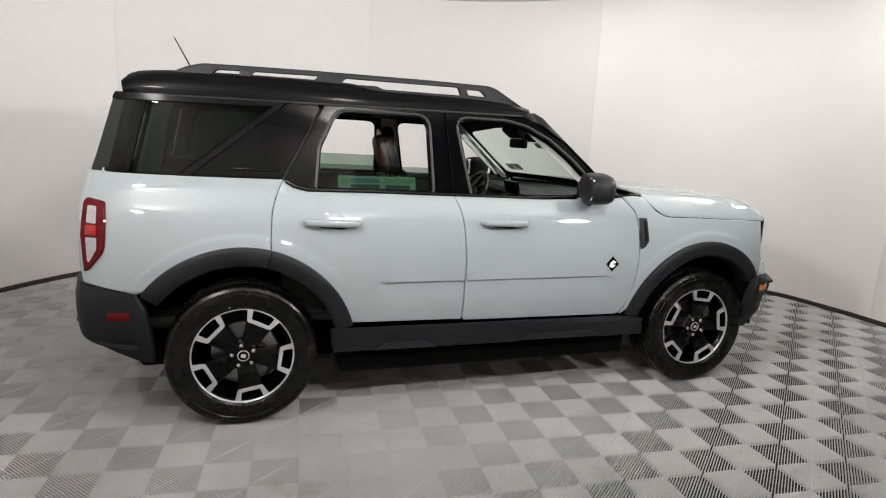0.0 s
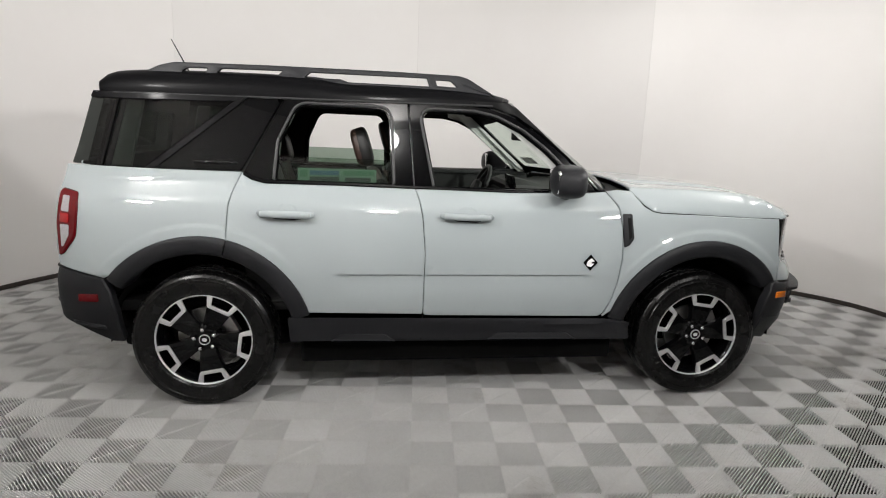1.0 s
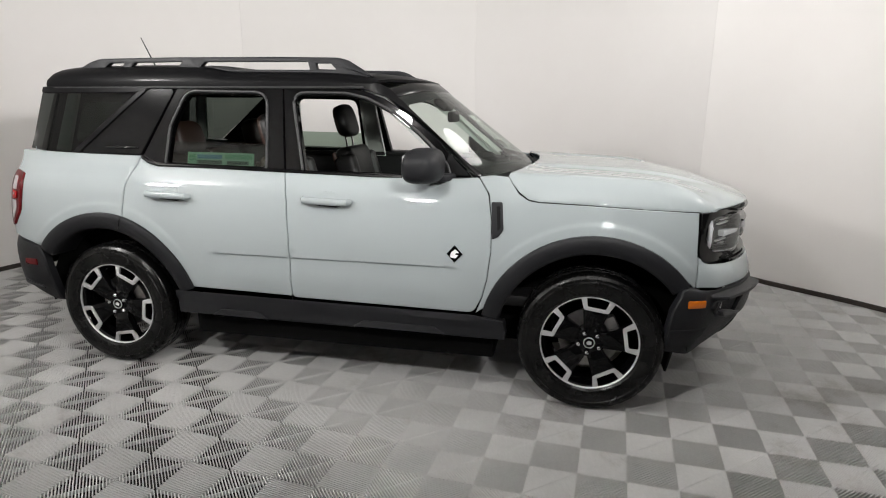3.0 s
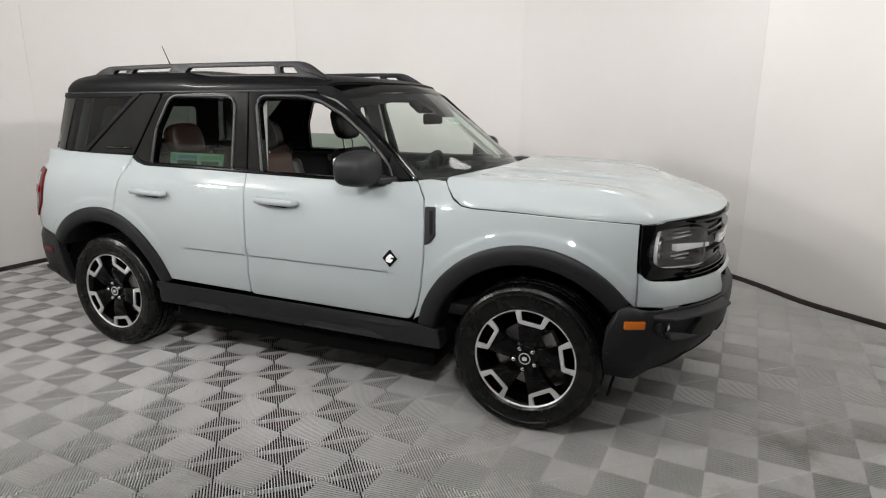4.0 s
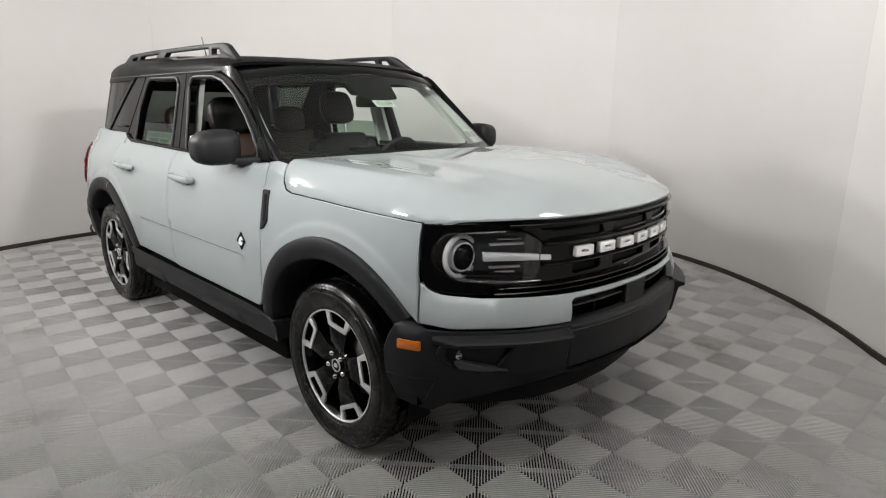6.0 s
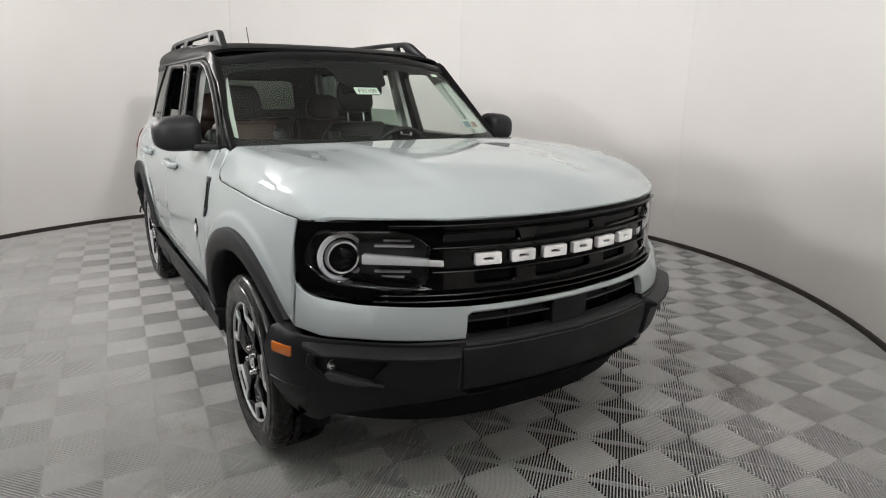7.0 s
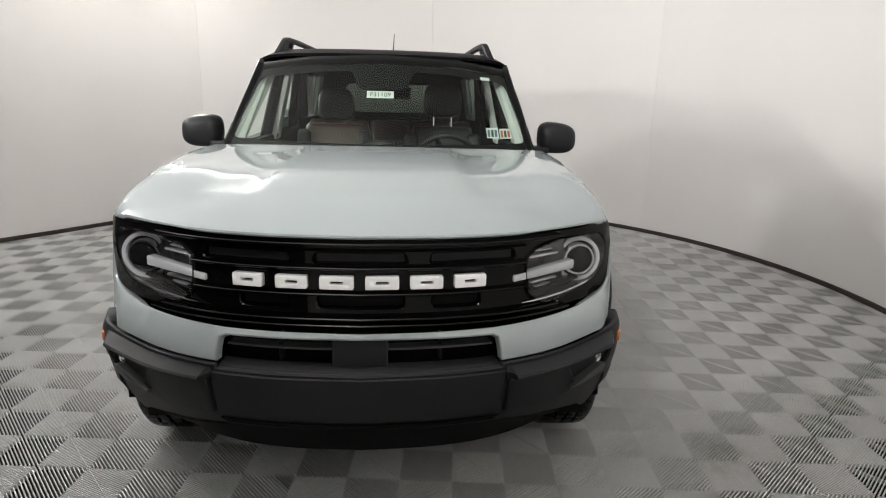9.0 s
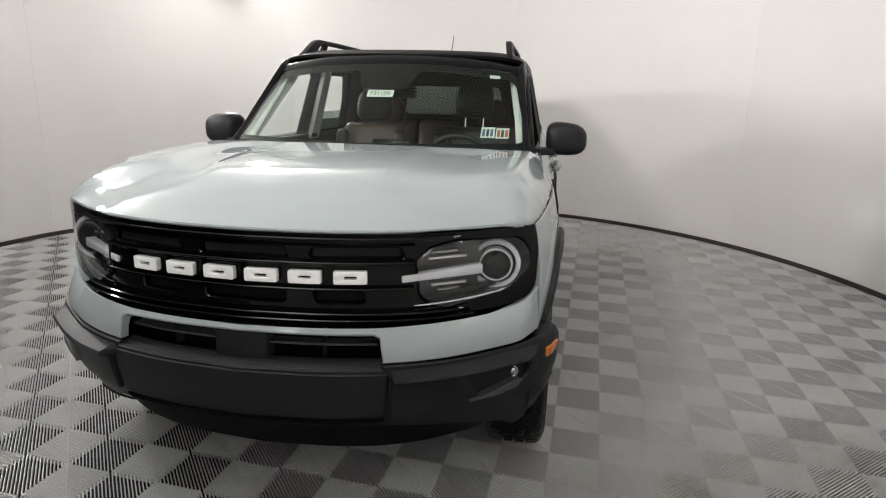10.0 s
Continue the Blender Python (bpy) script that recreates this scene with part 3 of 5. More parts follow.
LIPS = [(hx + r * math.cos(radians(a)), HUB_Z + r * math.sin(radians(a))) for hx in (-HUB_X, HUB_X) for a in range(18, 163, 3) for r in (0.575, 0.586, 0.594, 0.603, 0.612, 0.625)]
for s in (R, L):
    hint = (0, s, 0.05)
    rear_door = part("rear_door", sheet(inset(REAR_DOOR, -0.0024), flank(s), hint, 0.04, 0.02, 0.004, (), CREASE + LIPS), paint, car)
    front_door = part("front_door", sheet(inset(FRONT_DOOR, -0.0024), flank(s), hint, 0.04, 0.02, 0.004, (), CREASE), paint, car)
    part("quarter_panel", sheet(inset(QUARTER, -0.0024), flank(s), hint, 0.045, 0.02, 0.004, (), LIPS), paint, car)
    part("fender", sheet(inset(FENDER, -0.0024), flank(s), hint, 0.045, 0.02, 0.004, (), LIPS), paint, car)
    # door handles
    for door, x0 in ((rear_door, -0.915), (front_door, -0.008)):
        z0 = 1.004
        y0 = side_y(x0, z0)
        grip = tube([(x0 - 0.128, s * (y0 + 0.006), z0 + 0.014), (x0 - 0.115, s * (y0 + 0.030), z0 + 0.014), (x0 - 0.05, s * (y0 + 0.036), z0 + 0.012),
                     (x0 + 0.05, s * (y0 + 0.036), z0 + 0.010), (x0 + 0.115, s * (y0 + 0.030), z0 + 0.008), (x0 + 0.128, s * (y0 + 0.006), z0 + 0.008)],
                    [0.014, 0.016, 0.017, 0.017, 0.016, 0.014], 12, flat=1.1)
        handle = part("handle", grip, paint, door)
        # the shade under the grip, put in as a flat black plate
        part("handle_shade", prism(rounded([(x0 - 0.112, z0 + 0.006), (x0 - 0.05, z0 - 0.016), (x0 + 0.05, z0 - 0.022), (x0 + 0.118, z0 - 0.002), (x0 + 0.10, z0 + 0.012)], 0.006, 3),
                             lambda a, b, d: Vector((a, s * (side_y(a, b) + 0.003 - d), b)), 0.008, 0.001), matt_black, door, "flat black plate painted in as shade under the handle")
        part("recess", prism(rounded([(x0 - 0.06, z0 - 0.03), (x0 + 0.07, z0 - 0.03), (x0 + 0.05, z0 + 0.055), (x0 - 0.04, z0 + 0.055)], 0.025),
                             lambda a, b, d: Vector((a, s * (side_y(a, b) + 0.0008 - d), b)), 0.004), paint, door, "finger recess behind the handle")
    # badge: a plain dark diamond with a pale curl
    if s == R:
        x0, z0 = 0.664, 0.781
        badge = part("badge", prism([(x0 - 0.040, z0), (x0, z0 + 0.044), (x0 + 0.040, z0), (x0, z0 - 0.044)],
                                    lambda a, b, d: Vector((a, s * (side_y(a, b) + 0.004 - d), b)), 0.005), gloss_black, front_door, "small black diamond badge with a white curl")
        part("curl", prism(rounded([(x0 - 0.022, z0 - 0.016), (x0 + 0.004, z0 - 0.022), (x0 + 0.02, z0 - 0.004), (x0 + 0.004, z0 - 0.004), (x0 + 0.006, z0 + 0.006), (x0 + 0.024, z0 + 0.006),
                                    (x0 + 0.004, z0 + 0.024), (x0 - 0.018, z0 + 0.006)], 0.004, 2), lambda a, b, d: Vector((a, s * (side_y(a, b) + 0.006 - d), b)), 0.003), white_trim, badge)
    # vent behind the wheel
    vent = part("fender_vent", prism(rounded([(0.836, 1.040), (0.889, 1.040), (0.900, 0.91), (0.876, 0.875), (0.846, 0.862)], 0.008), lambda a, b, d: Vector((a, s * (side_y(a, b) + 0.007 - d), b)),
                                     0.016, 0.003), plastic, car, "dark grey plastic vent in the wing")
    part("slot", prism(rounded([(0.862, 1.022), (0.880, 1.022), (0.886, 0.92), (0.872, 0.905)], 0.004), lambda a, b, d: Vector((a, s * (side_y(a, b) + 0.009 - d), b)), 0.006), matt_black, vent)
    # wheel arch flares; the rear one is split at the door
    def flare(hx, a0, a1):
        n = 26
        ang = [radians(a0 + (a1 - a0) * k / n) for k in range(n + 1)]
        prof = [(0.548, -0.004), (0.545, 0.012), (0.530, 0.020), (0.500, 0.021), (0.466, 0.014), (0.458, 0.006), (0.456, -0.05), (0.456, -0.16)]

        def place(a, k):
            r, o = prof[int(k)]
            x, z = hx + r * math.cos(a), HUB_Z + r * math.sin(a)
            base = max(side_y(hx + 0.545 * math.cos(a), HUB_Z + 0.545 * math.sin(a)), 0.0)
            return (x, s * (base + 0.002 + o), z)
        bm = grid(place, ang, range(len(prof)))
        bmesh.ops.recalc_face_normals(bm, faces=bm.faces[:])
        mid = min(bm.faces, key=lambda f: -abs(f.normal.y))
        if mid.normal.y * s < 0:
            bmesh.ops.reverse_faces(bm, faces=bm.faces[:])
        return bm
    part("wheel_arch_flare", flare(-HUB_X, 15, 75.2), plastic, rear_door, "dark grey plastic arch flare", 50)
    part("wheel_arch_flare", flare(-HUB_X, 75.8, 142.5), plastic, car, "dark grey plastic arch flare", 50)
    part("wheel_arch_flare", flare(HUB_X, 36.5, 168), plastic, car, "dark grey plastic arch flare", 50)
    # wheel wells
    for hx in (-HUB_X, HUB_X):
        n = 24
        ang = [radians(-2 + 184 * k / n) for k in range(n + 1)]
        prof = [(0.462, 0.86), (0.470, 0.60), (0.30, 0.58), (0.02, 0.58)]
        bm = grid(lambda a, k: (hx + prof[int(k)][0] * math.cos(a), s * prof[int(k)][1], HUB_Z + prof[int(k)][0] * math.sin(a)), ang, range(len(prof)))
        part("wheel_well", bm, under, car, "black liner of the wheel well", 60)
    # sill
    sill_prof = curve((0.30, 0.342, 0.352, 0.40, 0.43, 0.452, 0.482, 0.50), (0.88, 0.908, 0.918, 0.922, 0.920, 0.934, 0.930, 0.90))
    SILL = rounded([(-0.915, 0.487), (0.77, 0.470), (0.912, 0.447), (0.925, 0.345), (-0.905, 0.350)], 0.008, 2)
    sill = part("sill", sheet(SILL, lambda x, z: (x, s * sill_prof(z + 0.02 * step(-0.9, 0.9, x)), z), hint, 0.03, 0.09), plastic, car, "dark grey plastic sill cladding")
    part("sill_split", prism([(-0.224, 0.486), (-0.219, 0.486), (-0.228, 0.356), (-0.233, 0.356)], lambda a, b, d: Vector((a, s * (sill_prof(b + 0.01) + 0.0015 - d), b)), 0.012), under, sill, "dark joint in the cladding")
    for x0, x1 in ((-0.70, -0.36), (0.12, 0.62)):
        part("sill_pad", prism(rounded([(x0, 0.352), (x0 + 0.06, 0.392), (x1 - 0.06, 0.390), (x1, 0.348)], 0.012), lambda a, b, d: Vector((a, s * (0.930 - d), b)), 0.03, 0.006), plastic, sill)
    # belt moulding
    part("belt_moulding", tube([(x, s * (glass_y(x, z) + 0.006), z) for x, z in ((-1.128, 1.203), (-1.09, 1.180), (-1.03, 1.163), (-0.66, 1.159), (-0.27, 1.149), (0.232, 1.137), (0.60, 1.142))], 0.011, 8), gloss_black, car)

# ---- the car: glasshouse ----
FRAME_F = rounded([(-0.270, 1.142), (-0.305, 1.577), (0.00, 1.577), (0.13, 1.563), (0.25, 1.525), (0.40, 1.435), (0.55, 1.315), (0.69, 1.180), (0.722, 1.142)], [0, 0.01, 0, 0, 0, 0, 0, 0, 0])
HOLE_F = rounded([(-0.160, 1.156), (-0.238, 1.540), (0.045, 1.536), (0.16, 1.512), (0.30, 1.445), (0.43, 1.350), (0.53, 1.258), (0.585, 1.195), (0.600, 1.156)], [0.008, 0.06, 0.02, 0.02, 0.02, 0.02, 0.02, 0.01, 0.008])
FRAME_R = rounded([(-0.276, 1.142), (-0.311, 1.577), (-0.935, 1.577), (-1.134, 1.203), (-1.09, 1.178), (-1.03, 1.156)], [0, 0.01, 0.01, 0.01, 0, 0])
HOLE_R = rounded([(-0.392, 1.168), (-0.408, 1.540), (-0.868, 1.546), (-0.955, 1.364), (-0.972, 1.176)], [0.008, 0.06, 0.05, 0.02, 0.008])
for s in (R, L):
    hint = (0, s, 0.3)
    fr = part("window_frame", sheet(FRAME_F, cabin(s), hint, 0.04, 0.035, 0.003, [HOLE_F]), gloss_black, car, "gloss black front door window frame")
    rr = part("window_frame", sheet(FRAME_R, cabin(s), hint, 0.04, 0.035, 0.003, [HOLE_R]), gloss_black, car, "gloss black rear door window frame")
    # seals round the openings
    for hole, frame_ob in ((HOLE_F, fr), (HOLE_R, rr)):
        ring = inset(dense(hole, 0.03), -0.013)
        bm = tube([(x, s * (glass_y(x, z) + 0.002), z) for x, z in ring + ring[:1]], 0.008, 8)
        part("window_seal", bm, seal, frame_ob)
    # glass wound half down in the rear door, the front one fully down
    GL = rounded([(-0.385, 1.150), (-0.392, 1.283), (-0.965, 1.290), (-0.985, 1.160)], 0.006, 2)
    part("glass", sheet(GL, cabin(s, -0.018), hint, 0.1, 0.004, 0.0008), window_glass, rr, "green tinted pane wound half down")
    part("pillar_panel", sheet(rounded([(-0.945, 1.577), (-1.146, 1.214), (-1.566, 1.216), (-1.116, 1.577)], 0.006, 2), cabin(s, -0.002), hint, 0.05, 0.02), gloss_black, car, "gloss black panel ahead of the rear side glass")
    part("pillar_strip", sheet(rounded([(-1.108, 1.576), (-1.158, 1.576), (-1.612, 1.217), (-1.556, 1.217)], 0.006, 2), cabin(s, 0.006), hint, 0.05, 0.012), black_paint, car, "slanting gloss black strip over the rear side glass")
    part("pillar_emboss", tube([(x, s * (glass_y(x, 1.252) + 0.000), 1.252) for x in (-1.38, -1.37, -1.26, -1.17, -1.16)], [0.001, 0.008, 0.008, 0.008, 0.001], 8), gloss_black, car)
    part("quarter_glass", sheet(rounded([(-1.160, 1.572), (-1.612, 1.218), (-1.812, 1.220), (-1.730, 1.562)], 0.006, 2), cabin(s, 0.0), hint, 0.05, 0.006), dark_glass, car, "dark tinted rear side glass")
    part("corner_glass", sheet(rounded([(-1.736, 1.562), (-1.818, 1.220), (-1.985, 1.228), (-1.885, 1.565)], 0.008, 2), cabin(s, 0.002), hint, 0.04, 0.006), corner_tint, car, "dark tinted wrap-round corner glass")
    part("pillar_core", sheet([(-0.90, 1.57), (-0.985, 1.364), (-1.0, 1.16), (-1.60, 1.16), (-1.14, 1.57)], cabin(s, -0.045), hint, 0.1, 0.008), cabin_black, car, "black inner pillar lining")
    # A-pillar, outside and lining
    AP = [(0.738, 1.146), (0.706, 1.180), (0.566, 1.317), (0.412, 1.441), (0.262, 1.532), (0.14, 1.570), (0.05, 1.582), (0.02, 1.600), (0.22, 1.600), (0.275, 1.575), (0.40, 1.466), (0.60, 1.293), (0.782, 1.146)]

    def pillar(off):
        def place(x, z):
            y = glass_y(x, z) + off
            # turn the front edge in towards the windscreen
            edge = x - (0.782 - (z - 1.146) * 1.155)
            y -= 0.014 * step(-0.075, 0.0, edge)
            return (x, s * y, z)
        return place
    part("a_pillar", sheet(AP, pillar(0.004), hint, 0.03, 0.03, 0.003), black_paint, car, "black windscreen pillar")
    part("a_pillar_trim", sheet([(0.66, 1.15), (0.50, 1.305), (0.36, 1.425), (0.22, 1.505), (0.08, 1.545), (0.08, 1.58), (0.18, 1.58), (0.32, 1.475), (0.52, 1.30), (0.70, 1.15)], pillar(-0.050), hint, 0.05, 0.03),
         trim_grey, car, "pale grey pillar lining inside the cabin")
    part("b_pillar_trim", sheet([(-0.20, 1.12), (-0.255, 1.56), (-0.37, 1.56), (-0.345, 1.12)], cabin(s, -0.06), hint, 0.08, 0.03), trim_grey, car, "pale grey centre pillar lining")

for s in (R, L):
    def lining(u, v):
        z = 1.165 + 0.385 * u
        y = 0.752 - 0.245 * (z - 1.165)
        return (screen_x(y, z) - 0.032 - 0.110 * v, s * (y - 0.040 * v), z)
    bm = grid(lining, [k / 12 for k in range(13)], [k / 8 for k in range(9)])
    ext = bmesh.ops.extrude_face_region(bm, geom=bm.faces[:])
    bmesh.ops.translate(bm, vec=(-0.004, s * 0.012, 0), verts=[g for g in ext["geom"] if isinstance(g, bmesh.types.BMVert)])
    bmesh.ops.recalc_face_normals(bm, faces=bm.faces[:])
    part("screen_pillar_trim", bm, trim_grey, car, "pale grey lining along the windscreen edge", 60)
# windscreen with its black border
WS = rounded([(-0.800, 1.150), (-0.40, 1.143), (0.0, 1.140), (0.40, 1.143), (0.800, 1.150), (0.698, 1.572), (0.40, 1.615), (0.0, 1.628), (-0.40, 1.615), (-0.698, 1.572)], [0.03, 0, 0, 0, 0.03, 0.04, 0, 0, 0, 0.04])
part("windscreen", sheet(WS, screen(0.0), (1, 0, 0.6), 0.06, 0.005, 0.001), screen_glass, car, "clear raked windscreen with a faint green tint")
CLEAR = rounded([(-0.755, 1.190), (0.0, 1.184), (0.755, 1.190), (0.672, 1.492), (0.36, 1.527), (0.165, 1.536), (0.125, 1.440), (-0.125, 1.440), (-0.165, 1.536), (-0.36, 1.527), (-0.672, 1.492)],
                [0.05, 0, 0.05, 0.05, 0, 0.03, 0.03, 0.03, 0.03, 0, 0.05])
part("windscreen_border", sheet(inset(dense(WS, 0.05), 0.004), screen(-0.007), (1, 0, 0.6), 0.06, 0.003, 0.001, [CLEAR]), matt_black, car, "black printed border of the windscreen")

HEADER = rounded([(-0.702, 1.570), (-0.40, 1.614), (0.0, 1.627), (0.40, 1.614), (0.702, 1.570), (0.712, 1.530), (0.40, 1.569), (0.0, 1.580), (-0.40, 1.569), (-0.712, 1.530)], [0.01, 0, 0, 0, 0.01, 0.015, 0, 0, 0, 0.015])
part("roof_header", sheet(HEADER, screen(0.006), (1, 0, 0.6), 0.05, 0.008, 0.003), black_paint, car, "black front edge of the roof over the windscreen")
us = [k / 60 for k in range(61)]
vs = [-1 + 2 * k / 48 for k in range(49)]


def roof_at(u, v, drop=0.0, keep=1.0):
    w0 = 0.712
    y0 = math.sin(v * math.pi / 2 * 0.999) * w0
    x = -1.872 + 0.03 * v * v + u * (0.352 - 0.38 * y0 * y0 + 1.872)
    y = math.sin(v * math.pi / 2 * 0.999) * glass_y(x, 1.578) * keep
    return (x, y, roof_z(x, y / keep if keep else y, drop))


bm = grid(roof_at, us, vs)
ext = bmesh.ops.extrude_edge_only(bm, edges=[e for e in bm.edges if e.is_boundary])
for v in [g for g in ext["geom"] if isinstance(g, bmesh.types.BMVert)]:
    v.co.z -= 0.014
    v.co.y *= 0.985
bmesh.ops.recalc_face_normals(bm, faces=bm.faces[:])
roof = part("roof", bm, roof_paint, car, "black roof with a raised rear half")
part("roof_lining", grid(lambda u, v: (lambda p: (p[0], p[1], min(p[2], 1.66)))(roof_at(0.02 + 0.95 * u, v * 0.97, 0.035, 0.95)), us[::3], vs[::4]), headliner, car, "dark cloth roof lining", 60)
for s in (R, L):
    part("roof_gutter", tube([(x, s * (glass_y(x, 1.578) + 0.002), 1.578) for x in [-1.86 + 2.0 * k / 20 for k in range(21)]], 0.006, 6), seal, roof)
    FLANK = rounded([(-1.878, 1.586), (-1.05, 1.586), (-1.115, 1.570), (-1.165, 1.553), (-1.30, 1.549), (-1.86, 1.549), (-1.893, 1.556)], [0.004, 0.004, 0.02, 0.02, 0, 0.01, 0.01])
    part("roof_flank", sheet(FLANK, cabin(s, 0.007), (0, s, 0.3), 0.04, 0.016, 0.004), roof_paint, roof, "black lower edge of the raised rear roof")
    RAIL = rounded([(-1.685, 1.664), (-1.58, 1.722), (-1.50, 1.742), (-1.0, 1.745), (-0.37, 1.741), (-0.03, 1.734), (0.02, 1.720), (0.170, 1.632), (-0.03, 1.640), (-0.22, 1.648), (-0.60, 1.655), (-0.80, 1.672), (-1.30, 1.680)],
                   [0.02, 0.03, 0.02, 0, 0, 0.02, 0.02, 0.01, 0, 0, 0, 0, 0])
    HOLES = [rounded([(-1.46, 1.694), (-1.43, 1.716), (-1.33, 1.717), (-1.34, 1.694)], 0.006, 2), rounded([(-1.285, 1.694), (-1.262, 1.718), (-0.955, 1.720), (-0.985, 1.692)], 0.006, 2),
             rounded([(-0.845, 1.690), (-0.815, 1.718), (-0.205, 1.714), (-0.190, 1.672), (-0.62, 1.676), (-0.66, 1.690)], 0.006, 2), rounded([(-0.150, 1.676), (-0.160, 1.706), (-0.075, 1.704), (-0.040, 1.672)], 0.006, 2)]

    def rail_at(a, b, d):
        y = glass_y(max(-1.6, min(0.15, a)), 1.578) - 0.076 - 0.22 * (b - 1.64)
        return Vector((a, s * (y - d), b))
    part("roof_rail", prism(dense(RAIL, 0.1), rail_at, 0.034, 0.004, HOLES), plastic, car, "black raised roof rail")
aerial = part("aerial", tube([(-1.57, 0.0, 1.70), (-1.60, 0.004, 1.755), (-1.69, 0.012, 1.926)], [0.006, 0.0045, 0.0025], 8), matt_black, car)
part("foot", cyl((-1.565, 0, 1.706), 0.03, 0.02, "Z", 20, 0.006, 0.016), matt_black, aerial)

# ---- the car: hood and nose ----
edge_side = [(0.905, 0.800), (0.930, 0.838), (0.966, 0.868), (1.010, 0.885)] + [(x, hood_w(x) + 0.001) for x in (1.06, 1.2, 1.4, 1.55, 1.65, 1.72, 1.77, 1.80, 1.82, 1.84, 1.86, 1.88)]
edge_nose = []
for k in range(26):
    x, y = nose(arc_x(1.91) * (1 - k / 25), -0.005)
    edge_nose.append((x, y))
half = edge_side + edge_nose
HOOD = half + [(x, -y) for x, y in half[::-1][1:]] + [(0.95, -0.6), (1.0, -0.3), (1.015, 0.0), (1.0, 0.3), (0.95, 0.6)]
part("hood", sheet(HOOD, lambda x, y: (x, y, hood_z(x, y)), (0, 0, 1), 0.022, 0.011, 0.004), paint, car, "closed pale blue-grey bonnet")
for s in (R, L):
    part("hood_seal", tube([(x, s * (y - 0.0035), hood_z(x, y) - 0.0075) for x, y in edge_side[:-4]], 0.0052, 6), matt_black, car)
COWL = [(0.90, 0.79), (0.955, 0.6), (1.005, 0.3), (1.02, 0.0), (1.005, -0.3), (0.955, -0.6), (0.90, -0.79), (0.76, -0.765), (0.86, -0.5), (0.93, -0.2), (0.94, 0.0), (0.93, 0.2), (0.86, 0.5), (0.76, 0.765)]
part("cowl", sheet(COWL, lambda x, y: (x, y, 1.150 - 0.02 * abs(y)), (0, 0, 1), 0.06, 0.03), matt_black, car, "black cowl panel under the windscreen")

SE = arc_x(1.806)
S7 = arc(0.70)
MASK_TOP = [(SE * k / 12, 1.020 - 0.004 * abs(k / 12) ** 6) for k in range(-12, 13)]
CORNER = [(SE - 0.090 * t * t - 0.004 * t * (1 - t), 0.850 - 0.146 * t + 0.066 * t * t) for t in [k / 8 for k in range(9)]]
mask_low = [(SE, 0.90)] + CORNER + [(S7, 0.759), (0.4, 0.752)]
MASK = MASK_TOP + mask_low + [(0, 0.751)] + [(-a, z) for a, z in mask_low[::-1]]
LAMP_YZ = [(0.505, 0.940), (0.515, 0.825), (0.575, 0.784), (0.775, 0.822), (0.826, 0.880), (0.828, 0.930), (0.795, 0.984), (0.610, 0.990), (0.545, 0.975)]
LAMP = rounded([(arc(y), z) for y, z in LAMP_YZ], [0.01, 0.02, 0.03, 0.05, 0.03, 0.03, 0.03, 0.02, 0.02])
slots_hi = [(-0.463, -0.212), (-0.128, 0.128), (0.212, 0.463)]
slots_lo = [(-0.360, -0.212), (-0.128, 0.128), (0.212, 0.360)]
SLOT = [rounded([(arc(a) - 0.012, 0.946), (arc(b) + 0.012, 0.946), (arc(b), 0.976), (arc(a), 0.976)], 0.008, 3) for a, b in slots_hi]
SLOT += [rounded([(arc(a), 0.810), (arc(b), 0.810), (arc(b), 0.846), (arc(a), 0.846)], 0.012, 3) for a, b in slots_lo]
mirror2 = lambda pts: [(-a, b) for a, b in pts[::-1]]
grille = part("grille", sheet(MASK, mask_at, (1, 0, 0), 0.04, 0.05, 0.004, SLOT + [LAMP, mirror2(LAMP)]), gloss_black, car, "gloss black full-width grille panel")
part("grille_mesh", sheet([(-0.50, 0.795), (0.50, 0.795), (0.50, 0.99), (-0.50, 0.99)], front(-0.045), (1, 0, 0), 0.05, 0.01), matt_black, grille)
for a, b in slots_hi:
    part("mesh_insert", prism([(arc(a), 0.948), (arc(b), 0.948), (arc(b), 0.974), (arc(a), 0.974)], front_d(-0.034), 0.006), plastic, grille)
for z0, z1, off, w in ((0.931, 0.939, 0.004, 0.50), (0.853, 0.860, 0.000, 0.50), (0.778, 0.786, 0.006, 0.62), (0.762, 0.768, 0.012, 0.66), (1.000, 1.010, 0.004, 0.62), (0.984, 0.989, -0.008, 0.50)):
    w = arc(w)
    part("grille_bar", sheet([(w * k / 12, z0) for k in range(-12, 13)] + [(w * k / 12, z1) for k in range(12, -13, -1)], front(off), (1, 0, 0), 0.06, 0.03, 0.0025), gloss_black, grille)
# six plain white blocks on the grille, each with a dark slit
for y0, y1 in ((-0.369, -0.280), (-0.243, -0.151), (-0.116, -0.018), (0.015, 0.112), (0.144, 0.240), (0.274, 0.369)):
    a, b = arc(y0), arc(y1)
    m = (a + b) / 2
    slit = rounded([(m - 0.018, 0.889), (m + 0.018, 0.889), (m + 0.018, 0.898), (m - 0.018, 0.898)], 0.002, 2)
    part("letter_block", prism(rounded([(a, 0.874), (b, 0.874), (b, 0.913), (a, 0.913)], 0.006, 3), front_d(0.002), 0.02, 0.0015, [slit]), white_trim, grille, "plain white raised block")

